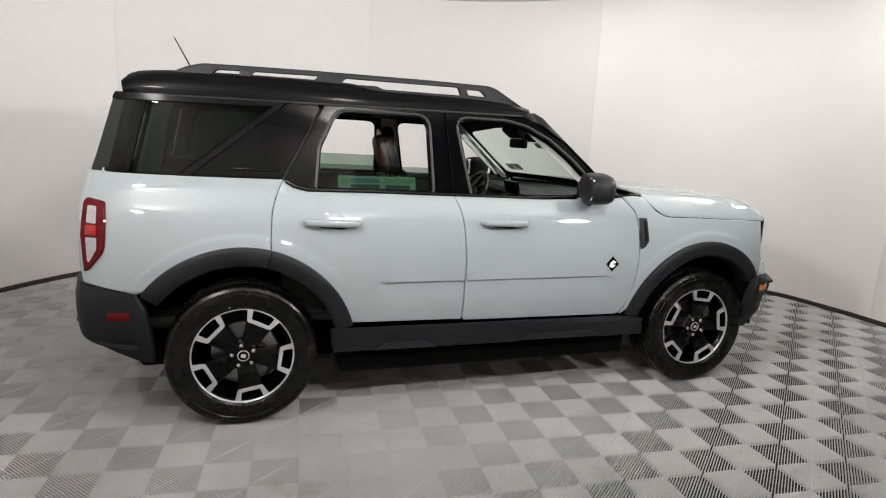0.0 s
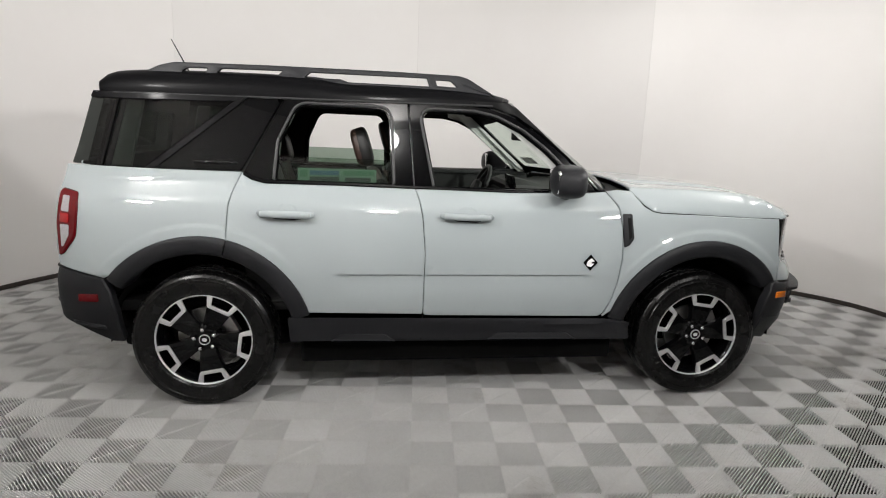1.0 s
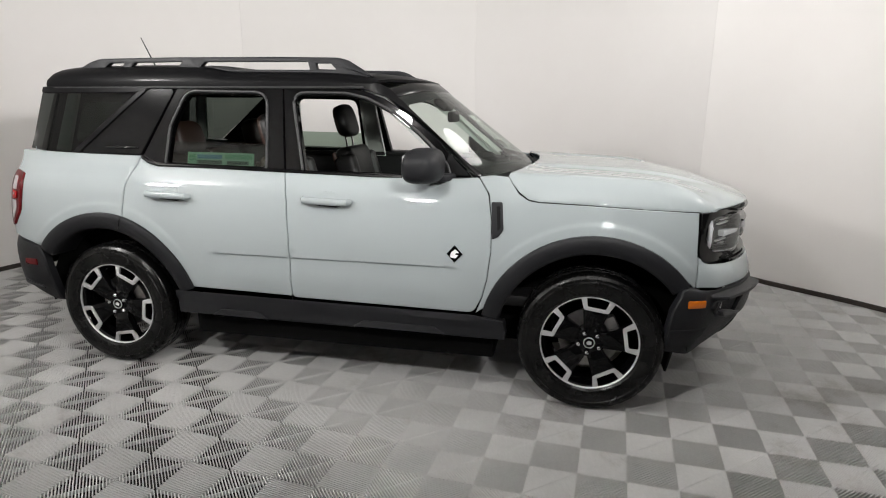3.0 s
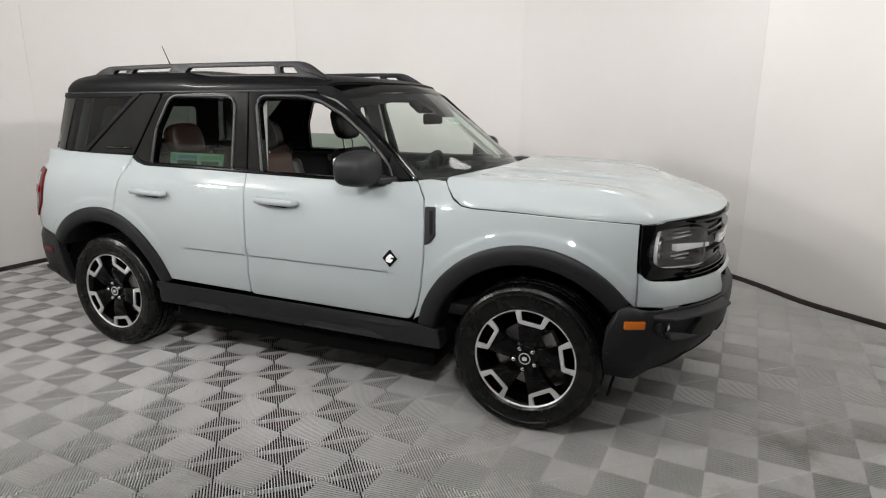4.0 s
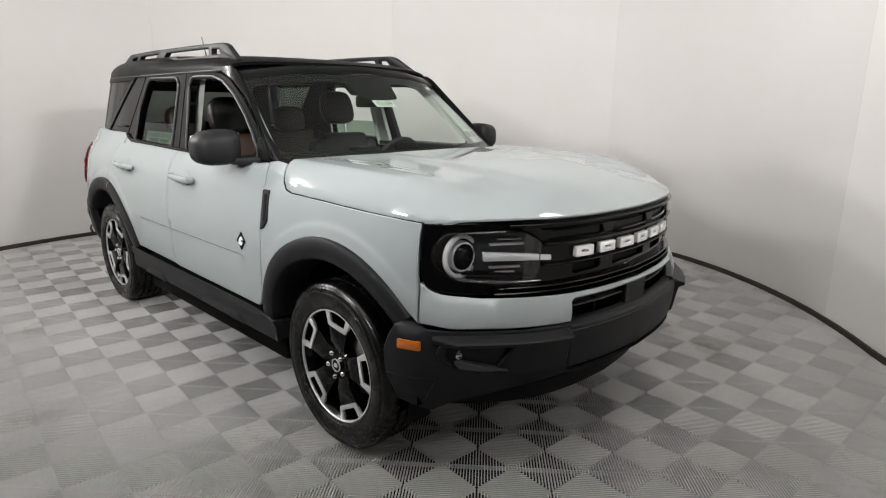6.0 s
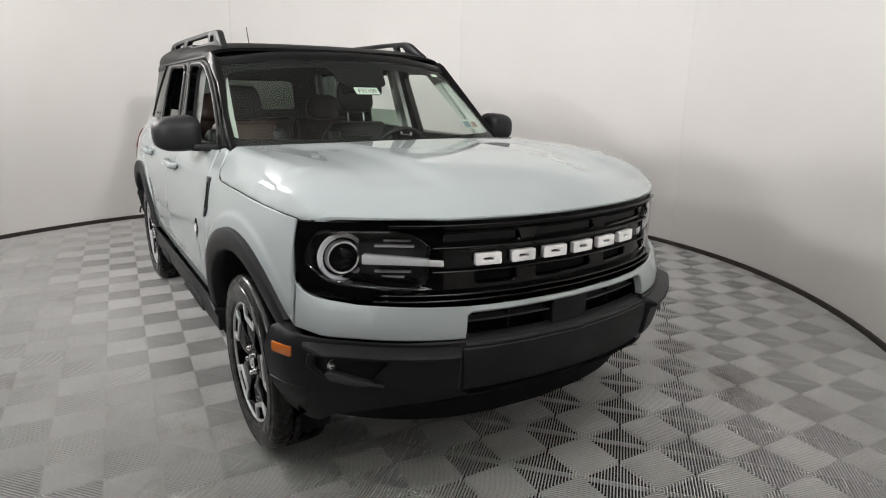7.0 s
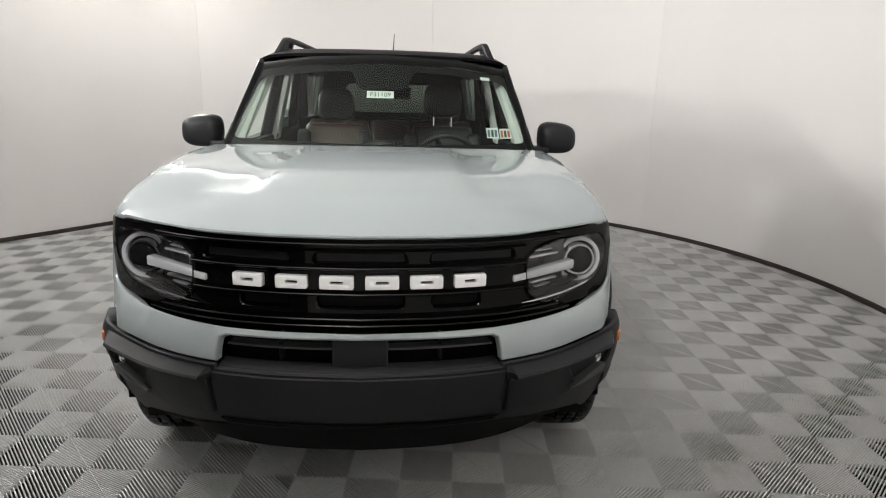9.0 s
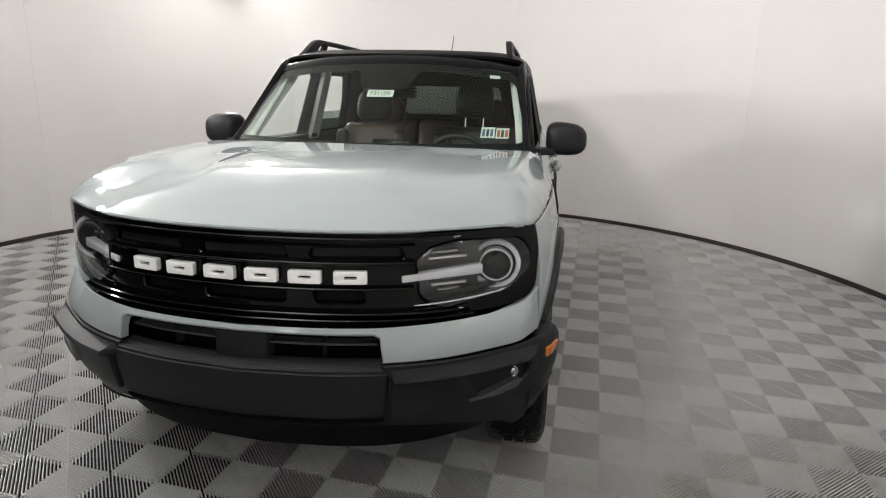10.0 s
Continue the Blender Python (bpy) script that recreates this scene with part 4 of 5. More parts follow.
for s in (R, L):
    lamp_out = LAMP if s == L else mirror2(LAMP)
    head = part("headlamp", sheet(lamp_out, front(-0.075), (1, 0, 0), 0.04, 0.004, 0.002), lamp_grey, car, "round-eyed headlamp behind a clear lens")
    part("lens", sheet(lamp_out, front(-0.004), (1, 0, 0), 0.03, 0.02, 0.004), lens_glass, head, "clear lens").visible_shadow = False
    bucket = bmesh.new()
    lo = dense(lamp_out, 0.03)
    rows = [[bucket.verts.new(front(o)(a, z)) for a, z in lo] for o in (-0.012, -0.075)]
    for j in range(len(lo)):
        k = (j + 1) % len(lo)
        bucket.faces.new((rows[0][j], rows[0][k], rows[1][k], rows[1][j]))
    part("bucket", bucket, lamp_grey, head)
    sc = s * arc(0.750)
    cx, cy = nose(sc, -0.055)
    fx, fy = nose(sc, 0.1)
    aim = (Vector((fx, fy, 0)) - Vector((cx, cy, 0)))
    aim = Vector((aim.x, aim.y * 0.12, 0)).normalized()
    tm = Matrix.Translation((cx, cy, 0.893)) @ aim.to_track_quat("Z", "Y").to_matrix().to_4x4()
    ring_at = lambda r, h, a: tm @ Vector((r * math.cos(a), r * math.sin(a), h))
    for a0, a1 in ((38, 322), (20, 30), (330, 340)):
        span = [radians((a0 + (a1 - a0) * k / 36) if s == L else 180 - (a0 + (a1 - a0) * k / 36)) + math.pi for k in range(37)]
        bm = grid(lambda a, k: ring_at(*((0.063, 0.0), (0.065, 0.012), (0.077, 0.012), (0.080, 0.0))[int(k)], a), span, range(4))
        bmesh.ops.recalc_face_normals(bm, faces=bm.faces[:])
        part("light_ring", bm, lamp_white, head, "pale open ring of a light guide")
    part("eye_bezel", revolve([(0.044, 0.005), (0.047, 0.020), (0.053, 0.020), (0.060, -0.005)], 40, ring_at), chrome, head)
    part("eye", revolve([(0.0005, 0.026), (0.02, 0.024), (0.035, 0.017), (0.045, 0.004), (0.045, -0.02), (0.0005, -0.02)], 32, ring_at), gloss_black, head, "dark glassy projector lens")
    part("light_bar", prism(rounded([(s * arc(0.465), 0.872), (s * arc(0.690), 0.880), (s * arc(0.690), 0.911), (s * arc(0.465), 0.892)], 0.004, 2), front_d(-0.012), 0.03, 0.003), lamp_white, head, "pale horizontal light guide")
    for k, (za, zb) in enumerate(((0.800, 0.822), (0.786, 0.806), (0.772, 0.790))):
        part("bezel_step", tube([(*nose(s * arc(0.50 + 0.032 * j), -0.016 - 0.003 * k), za + (zb - za) * (j / 9) ** 2) for j in range(10)], [0.0015] + [0.0042] * 8 + [0.0015], 8), gloss_black if k == 1 else chrome, head, "bright lower edge of the headlamp")
    for z0, z1, a, b in ((0.926, 0.934, 0.55, 0.665), (0.946, 0.950, 0.56, 0.64), (0.842, 0.850, 0.56, 0.665), (0.826, 0.830, 0.58, 0.68)):
        part("reflector", prism([(s * arc(a), z0), (s * arc(b), z0), (s * arc(b), z1), (s * arc(a), z1)], front_d(-0.055), 0.015, 0.003), alloy, head)
    part("lower_shelf", prism(rounded([(s * arc(0.54), 0.806), (s * arc(0.75), 0.826), (s * arc(0.74), 0.838), (s * arc(0.54), 0.822)], 0.004, 2), front_d(-0.04), 0.03, 0.003), gloss_black, head)

# painted lip under the grille, with the low intake cut out of it
LIP_OFF = curve((0.60, 0.65, 0.69, 0.735, 0.76, 0.80), (0.040, 0.048, 0.046, 0.030, 0.010, 0.0))
Y4 = arc(0.405)
lip_half = [(0.0, 0.748), (0.4, 0.749), (S7, 0.756)] + [(a, z - 0.003) for a, z in CORNER[:2:-1]] + [(SE + 0.001, 0.808), (SE + 0.001, 0.664), (SE - 0.1, 0.656), (arc(0.6), 0.650), (Y4 + 0.06, 0.648), (Y4 + 0.004, 0.648), (Y4 - 0.004, 0.722), (Y4 - 0.02, 0.730), (0.0, 0.732)]
LIP = lip_half + [(-a, z) for a, z in lip_half[::-1][1:-1]]
lip_blend = lambda s, z: nose(s, LIP_OFF(z) * (1 - 0.75 * step(SE - 0.12, SE, abs(s))))
lip = part("bumper_lip", sheet(LIP, lambda s, z: (*lip_blend(s, z), z), (1, 0, 0), 0.04, 0.03, 0.004), paint, car, "pale blue-grey painted strip of the front bumper")

BUMP_OFF = curve((0.26, 0.34, 0.42, 0.46, 0.55, 0.615, 0.645, 0.66), (-0.07, -0.02, 0.016, 0.034, 0.052, 0.056, 0.052, 0.040))
SB = arc_x(1.70)
half = [(0.0, 0.632), (Y4, 0.634), (Y4 + 0.002, 0.645), (arc(0.6), 0.647), (SE - 0.1, 0.653), (SE, 0.661), (SB - 0.06, 0.672), (SB - 0.03, 0.66), (SB + 0.01, 0.56), (SB + 0.02, 0.44), (SB + 0.01, 0.33), (SB - 0.16, 0.30), (SE - 0.12, 0.345), (arc(0.6), 0.40), (arc(0.43), 0.43), (0, 0.436)]
BUMPER = half + [(-a, z) for a, z in half[::-1][1:-1]]
bumper = part("front_bumper", sheet(BUMPER, front(BUMP_OFF), (1, 0, 0), 0.04, 0.05, 0.006), plastic, car, "dark grey grained front bumper")
C4 = arc(0.425)
part("number_panel", sheet(rounded([(-C4, 0.622), (C4, 0.622), (C4 - 0.01, 0.470), (-C4 + 0.01, 0.470)], 0.012), front(curve((0.45, 0.48, 0.60, 0.63), (0.038, 0.046, 0.060, 0.058))), (1, 0, 0), 0.05, 0.03, 0.006), plastic, bumper, "plain blank plate area")
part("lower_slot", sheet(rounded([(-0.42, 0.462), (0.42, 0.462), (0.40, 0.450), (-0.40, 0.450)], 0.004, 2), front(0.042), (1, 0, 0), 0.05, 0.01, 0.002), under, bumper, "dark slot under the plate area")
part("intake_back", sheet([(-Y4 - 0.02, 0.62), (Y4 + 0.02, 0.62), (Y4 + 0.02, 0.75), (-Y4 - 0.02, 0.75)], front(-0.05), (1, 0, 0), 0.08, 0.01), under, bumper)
part("intake_block", sheet([(-0.08, 0.640), (0.08, 0.640), (0.08, 0.730), (-0.08, 0.730)], front(0.022), (1, 0, 0), 0.05, 0.06, 0.004), plastic, bumper)
part("intake_shelf", sheet([(-Y4, 0.632), (Y4, 0.632), (Y4, 0.650), (-Y4, 0.650)], front(curve((0.63, 0.652), (0.052, 0.0))), (1, 0, 0.4), 0.05, 0.02, 0.002), plastic, bumper)
for a, b in ((-Y4 + 0.01, -0.082), (0.082, Y4 - 0.01)):
    part("intake_blade", sheet([(a, 0.688), (b, 0.688), (b, 0.694), (a, 0.694)], front(0.006), (1, 0, 0), 0.05, 0.04, 0.001), plastic_highlight, bumper)
    m = (a + b) / 2
    part("intake_post", sheet([(m - 0.004, 0.645), (m + 0.004, 0.645), (m + 0.004, 0.728), (m - 0.004, 0.728)], front(-0.01), (1, 0, 0), 0.05, 0.03, 0.001), plastic, bumper)
for s in (R, L):
    fin = rounded([(s * 0.432, 0.600), (s * 0.60, 0.600), (s * 0.78, 0.606), (s * 0.895, 0.612), (s * 0.905, 0.560), (s * 0.86, 0.520), (s * 0.76, 0.490), (s * 0.60, 0.474), (s * 0.432, 0.470)], 0.01)
    hole = rounded([(s * 0.645, 0.590), (s * 0.80, 0.595), (s * 0.868, 0.600), (s * 0.872, 0.556), (s * 0.842, 0.528), (s * 0.70, 0.510)], 0.008)
    corner = part("bumper_corner", sheet(fin, front(curve((0.46, 0.49, 0.56, 0.60, 0.615), (0.046, 0.058, 0.070, 0.078, 0.070))), (1, s, 0), 0.03, 0.035, 0.006, [hole]), plastic, bumper, "dark grey raised bumper corner")
    LEDGE = [(0.046, 0.632), (0.060, 0.630), (0.098, 0.618), (0.103, 0.612), (0.100, 0.604), (0.074, 0.592), (0.050, 0.594)]
    runs = [0.425, 0.429, 0.44] + [0.48 + 0.04 * k for k in range(11)] + [0.905, 0.915]

    def ledge_at(a, k):
        o, z = LEDGE[int(k)]
        end = step(0.425, 0.44, a) * (1 - 0.8 * step(0.84, 0.915, a))
        x, y = nose(s * a, 0.050 + (o - 0.050) * end)
        return (x, y, z + 0.006 * step(0.5, 0.9, a))
    bm = grid(ledge_at, runs, range(len(LEDGE)))
    bmesh.ops.recalc_face_normals(bm, faces=bm.faces[:])
    part("corner_ledge", bm, plastic, corner, "lit upper ledge of the bumper corner", 25)
    # the highlight on this ledge comes from its paler base colour
    part("fog_ledge", prism(rounded([(s * 0.842, 0.542), (s * 0.815, 0.546), (s * 0.70, 0.517), (s * 0.655, 0.507), (s * 0.74, 0.506), (s * 0.825, 0.518)], 0.003, 2), front_d(0.078), 0.05, 0.003), plastic_highlight, corner, "ledge under the fog lamp, its highlight painted pale grey")
    part("fog_pocket", sheet(hole, front(0.020), (1, s, 0), 0.03, 0.002, 0.001), matt_black, corner)
    part("lower_crease", tube([(*nose(s * (0.40 + 0.025 * k), BUMP_OFF(0.432 - 0.004 * k) + 0.001), 0.432 - 0.004 * k) for k in range(13)], [0.001] + [0.004] * 11 + [0.001], 6), matt_black, corner)
    fx, fy = nose(s * 0.818, 0.046)
    fm = Matrix.Translation((fx, fy, 0.562)) @ Vector((1, 0.35 * s, 0)).to_track_quat("Z", "Y").to_matrix().to_4x4()
    fog = part("fog_lamp", revolve([(0.0005, 0.008), (0.012, 0.007), (0.018, 0.002), (0.020, 0.008), (0.023, 0.007), (0.023, -0.025), (0.0005, -0.025)], 24, lambda r, h, a: fm @ Vector((r * math.cos(a), r * math.sin(a), h))), chrome, corner, "small round fog lamp with a bright reflector")
    sm = s * arc_x(1.785)
    part("side_marker", prism(rounded([(sm - 0.035, 0.580), (sm + 0.035, 0.580), (sm + 0.035, 0.616), (sm - 0.035, 0.616)], 0.006, 3), front_d(0.061), 0.02, 0.003), amber, bumper, "amber side marker lamp")
    part("lower_step", sheet(rounded([(s * (SE - 0.06), 0.475), (s * (SB + 0.01), 0.470), (s * (SB + 0.01), 0.345), (s * (SE - 0.02), 0.36)], 0.01), front(curve((0.33, 0.40, 0.46, 0.48), (-0.020, 0.012, 0.040, 0.034))), (0.3, s, 0), 0.04, 0.02, 0.006), plastic, bumper)
VAL = curve((0.20, 0.27, 0.36, 0.45), (-0.15, -0.11, -0.06, -0.03))
SV = arc(0.86)
part("valance", sheet([(-SV, 0.45), (SV, 0.45), (SV, 0.31), (0.75, 0.292), (0.4, 0.285), (-0.4, 0.285), (-0.75, 0.292), (-SV, 0.31)], front(VAL), (1, 0, 0), 0.06, 0.05), matt_black, car, "matt black lower front valance")
part("front_undertray", grid(lambda u, v: (1.88 - 0.9 * u, v, 0.25 - 0.01 * u), [0, 0.5, 1], [-0.5, -0.3, 0, 0.3, 0.5]), under, car)
for s in (R, L):
    part("mud_deflector", box((1.725, s * 0.775, 0.290), (0.012, 0.12, 0.15), 0.004, turn=pose(0, 0, 0, 0, 12, 0)), matt_black, car)

# ---- the car: tail ----
RP = curve((0.0, 0.4, 0.7, 0.85, 1.0, 1.2, 1.5), (-2.12, -2.105, -2.07, -2.022, -1.88, -1.66, -1.36))
RY = curve((0.0, 0.4, 0.7, 0.85, 1.0, 1.2, 1.5), (0.0, 0.40, 0.70, 0.835, 0.902, 0.922, 0.93))
TB = curve((0.33, 0.42, 0.50, 0.60, 0.68, 0.74), (-0.06, -0.02, 0.0, 0.012, 0.010, -0.03))


def tail(off):
    def place(s, z):
        a = abs(s)
        o = off(z) if callable(off) else off
        k = step(0.5, 1.0, a)
        return (RP(a) - o * (1 - k), math.copysign(1, s) * (RY(a) + o * k), z)
    return place


half = [(0, 0.745), (0.6, 0.742), (0.86, 0.738), (0.98, 0.712), (1.085, 0.690), (1.115, 0.62), (1.13, 0.50), (1.135, 0.34), (1.09, 0.34), (0.95, 0.43), (0.80, 0.485), (0, 0.47)]
rear_bumper = part("rear_bumper", sheet(half + [(-a, z) for a, z in half[::-1][1:-1]], tail(TB), (-1, 0, 0), 0.04, 0.05, 0.008), plastic, car, "dark grey grained rear bumper")
for s in (R, L):
    a = 1.018
    part("reflector", prism(rounded([(s * (a - 0.045), 0.570), (s * (a + 0.045), 0.570), (s * (a + 0.045), 0.608), (s * (a - 0.045), 0.608)], 0.006, 3), lambda p, q, d: Vector(tail(0.017 - d)(p, q)), 0.02, 0.003), red_lens, rear_bumper, "red rear reflector")
    TL = rounded([(-1.984, 1.118), (-1.905, 1.102), (-1.900, 1.02), (-1.908, 0.885), (-1.975, 0.800), (-2.000, 0.79), (-2.012, 0.95), (-2.0, 1.10)], [0.01, 0.012, 0, 0.03, 0.01, 0.01, 0, 0.01])
    lamp = part("tail_lamp", sheet(TL, lambda x, z: (x, s * (side_y(x, z) + 0.012), z), (-0.2, s, 0), 0.03, 0.03, 0.006), red_lens, car, "red tail lamp with clear inner windows")
    part("red_bar", prism(rounded([(-1.985, 0.955), (-1.938, 0.952), (-1.936, 0.995), (-1.983, 1.000)], 0.005, 2), lambda x, z, d: Vector((x, s * (side_y(x, z) + 0.019 - d), z)), 0.010, 0.002), red_bright, lamp, "bright red bar between the clear panes")
    for ring in ([(-1.979, 1.008), (-1.938, 1.003), (-1.938, 1.078), (-1.974, 1.082)], [(-1.983, 0.945), (-1.937, 0.943), (-1.937, 0.895), (-1.968, 0.838), (-1.978, 0.836)]):
        part("clear_window", prism(rounded(ring, 0.005, 2), lambda x, z, d: Vector((x, s * (side_y(x, z) + 0.0155 - d), z)), 0.006), clear_lens_white, lamp, "clear pane in the tail lamp")
for s in (R, L):
    part("parking_sensor", cyl((0, 0, 0), 0.011, 0.006, "X", 20, 0.001), plastic_highlight, rear_bumper).matrix_basis = Matrix.Translation(Vector(tail(0.012)(s * 0.80, 0.555))) @ pose(0, 0, 0, 0, 0, s * -35)
    part("bumper_crease", sheet(rounded([(s * 0.93, 0.472), (s * 1.08, 0.452), (s * 1.09, 0.430), (s * 0.95, 0.452)], 0.006, 2), tail(curve((0.40, 0.44, 0.48), (0.012, 0.018, 0.006))), (-0.4, s, 0), 0.03, 0.012, 0.003), plastic, rear_bumper)
    part("bumper_shelf", tube([tail(TB(0.728) + 0.004)(s * a, 0.728 - 0.10 * step(0.86, 1.09, a) * 0.5) for a in (0.30, 0.5, 0.7, 0.82, 0.90, 0.98, 1.06)], [0.004, 0.010, 0.010, 0.010, 0.010, 0.010, 0.004], 8), plastic, rear_bumper)
part("tailgate", sheet([(-0.72, 0.75), (0.72, 0.75), (0.70, 1.24), (-0.70, 1.24)], lambda y, z: (-2.075 + 0.08 * y * y + 0.10 * step(0.95, 1.22, z), y, z), (-1, 0, 0), 0.08, 0.04), paint, car, "closed tailgate")
part("tailgate_lining", sheet([(-0.70, 1.10), (0.70, 1.10), (0.61, 1.64), (-0.61, 1.64)], lambda y, z: (-1.90 + 0.10 * y * y + 0.25 * (z - 1.22), y, z), (1, 0, 0), 0.08, 0.02, 0.002,
                              [rounded([(-0.46, 1.25), (0.46, 1.25), (0.42, 1.50), (-0.42, 1.50)], 0.05)]), cabin_black, car, "black lining round the rear window")
part("rear_glass", sheet([(-0.68, 1.225), (0.68, 1.225), (0.60, 1.56), (-0.60, 1.56)], lambda y, z: (-1.965 + 0.10 * y * y + 0.25 * (z - 1.22), y, z), (-1, 0, 0.2), 0.08, 0.006), dark_glass, car, "dark tinted rear window")

# ---- the car: mirrors ----
for s in (R, L):
    def shell(u, v):
        # a rounded housing, deeper towards the car
        a, b = u * math.pi, v * math.tau
        ce = lambda t: math.copysign(abs(math.cos(t)) ** 0.62, math.cos(t))
        se = lambda t: math.copysign(abs(math.sin(t)) ** 0.62, math.sin(t))
        y = -ce(a)
        x = se(a) * ce(b)
        z = se(a) * se(b)
        grow = 1 + 0.06 * (1 - y) - 0.10 * max(0, y) ** 2
        return (0.508 + x * 0.088 * grow - 0.012 * y, s * (0.954 + y * 0.104), 1.207 + z * 0.078 * grow - 0.006 * y)
    bm = grid(shell, [k / 18 for k in range(19)], [k / 28 for k in range(29)])
    bmesh.ops.remove_doubles(bm, verts=bm.verts[:], dist=1e-5)
    bmesh.ops.recalc_face_normals(bm, faces=bm.faces[:])
    mir = part("door_mirror", bm, plastic, car, "dark grey door mirror", 60)
    part("mirror_pane", prism(rounded([(0.868, 1.146), (1.030, 1.150), (1.036, 1.262), (0.872, 1.272)], 0.02), lambda a, b, d: Vector((0.428 - d, s * a, b)), -0.012, 0.002), mirror_glass, mir, "mirror pane")
    part("mirror_line", tube([(0.575, s * 0.872, 1.188), (0.583, s * 0.94, 1.190), (0.570, s * 1.00, 1.190), (0.545, s * 1.035, 1.190)], 0.004, 6), gloss_black, mir)
    part("mirror_arm", prism(rounded([(0.47, 0.745), (0.66, 0.745), (0.60, 0.90), (0.50, 0.92)], 0.02), lambda a, b, d: Vector((a, s * b, 1.162 - d)), 0.034, 0.008), plastic, mir)
    part("mirror_foot", sheet(rounded([(0.575, 1.152), (0.60, 1.262), (0.70, 1.165), (0.712, 1.148)], 0.008), cabin(s, 0.006), (0, s, 0.3), 0.03, 0.02), matt_black, mir)

# ---- the car: wheels ----
def wheel_meshes():
    """Meshes of one wheel about its own middle, outer face towards -y."""
    out = {}
    prof = [(0.236, -0.098), (0.244, -0.106), (0.250, -0.1085), (0.2515, -0.1105), (0.2545, -0.1105), (0.256, -0.1100), (0.275, -0.1150), (0.296, -0.1165), (0.308, -0.1160), (0.310, -0.1175), (0.313, -0.1175), (0.315, -0.1150),
            (0.328, -0.1105), (0.331, -0.1110), (0.334, -0.1085), (0.342, -0.1050), (0.349, -0.0975), (0.3545, -0.086), (0.3570, -0.066),
            (0.3575, -0.050), (0.350, -0.048), (0.350, -0.040), (0.358, -0.038), (0.358, -0.006), (0.350, -0.004), (0.350, 0.004), (0.358, 0.006), (0.358, 0.038), (0.350, 0.040), (0.350, 0.048),
            (0.3575, 0.050), (0.3570, 0.066), (0.3545, 0.086), (0.349, 0.098), (0.335, 0.110), (0.292, 0.116), (0.246, 0.106), (0.230, 0.09), (0.226, 0.0), (0.230, -0.09)]
    n = 180
    bm = bmesh.new()
    rows = []
    for k in range(n):
        a = math.tau * k / n
        row = []
        for r, h in prof:
            if r > 0.352 and k % 3 == 0 and abs(h) > 0.045:
                r -= 0.0030
            if 0.356 < r and k % 4 == 1 and abs(h) < 0.045:
                r -= 0.003
            row.append(bm.verts.new((r * math.cos(a), h, r * math.sin(a))))
        rows.append(row)
    m = len(prof)
    for k in range(n):
        p, q = rows[k], rows[(k + 1) % n]
        for j in range(m):
            i = (j + 1) % m
            bm.faces.new((p[j], p[i], q[i], q[j]))
    bmesh.ops.recalc_face_normals(bm, faces=bm.faces[:])
    out["tyre"] = (finish("tyre", bm, rubber, 32), "black road tyre with a grooved tread")
    turn = lambda r, h, a: Vector((r * math.cos(a), h, r * math.sin(a)))
    out["barrel"] = (finish("barrel", revolve([(0.230, -0.095), (0.222, -0.085), (0.205, -0.03), (0.195, 0.05), (0.215, 0.095), (0.222, 0.095), (0.205, 0.05), (0.214, -0.03), (0.232, -0.085)], 64, turn), gloss_black), "gloss black wheel barrel")
    out["rim_edge"] = (finish("rim_edge", revolve([(0.2335, -0.092), (0.2335, -0.1005), (0.2365, -0.1035), (0.2405, -0.1035), (0.2425, -0.099), (0.240, -0.090)], 72, turn), alloy), "machined silver rim edge")
    # spokes: five wide gloss black arms
    bm = bmesh.new()
    for k in range(5):
        c, s = math.cos(math.tau * k / 5), math.sin(math.tau * k / 5)

        def spot(a, b, d):
            lift = -0.094 + 0.018 * (a < 0.08) + d
            return Vector((a * c - b * s, lift, a * s + b * c))
        arm = prism(rounded([(0.035, -0.034), (0.10, -0.046), (0.176, -0.064), (0.224, -0.078), (0.224, 0.078), (0.176, 0.064), (0.10, 0.046), (0.035, 0.034)], 0.006, 2), spot, 0.045, 0.0035,
                    [rounded([(0.186, -0.046), (0.220, -0.054), (0.220, 0.054), (0.186, 0.046)], 0.006, 2)])
        me = bpy.data.meshes.new("arm")
        arm.to_mesh(me)
        arm.free()
        bm.from_mesh(me)
        bpy.data.meshes.remove(me)
    revolve([(0.0005, -0.082), (0.070, -0.082), (0.078, -0.074), (0.078, -0.03), (0.0005, -0.03)], 40, turn, True, bm)
    out["spokes"] = (finish("spokes", bm, gloss_black), "gloss black five-spoke wheel centre")
    # silver brackets on the spoke ends
    bm = prism(rounded([(0.166, -0.058), (0.2335, -0.088), (0.2335, -0.060), (0.2335, -0.056), (0.184, -0.044), (0.184, 0.044), (0.2335, 0.056), (0.2335, 0.060), (0.2335, 0.088), (0.166, 0.058)],
                       [0.006, 0, 0, 0, 0.004, 0.004, 0, 0, 0, 0.006], 2), lambda a, b, d: Vector((a, -0.1010 + d, b)), 0.012, 0.0012)
    out["bracket"] = (finish("bracket", bm, alloy), "machined silver bracket on the spoke end")
    out["cap"] = (finish("cap", revolve([(0.0005, -0.0945), (0.020, -0.0945), (0.024, -0.093), (0.027, -0.085), (0.027, -0.070), (0.0005, -0.070)], 32, turn), gloss_black), "black centre cap")
    out["cap_ring"] = (finish("cap_ring", revolve([(0.0235, -0.0925), (0.0240, -0.0965), (0.0275, -0.0965), (0.0285, -0.0915)], 32, turn), alloy), "silver ring round the cap")
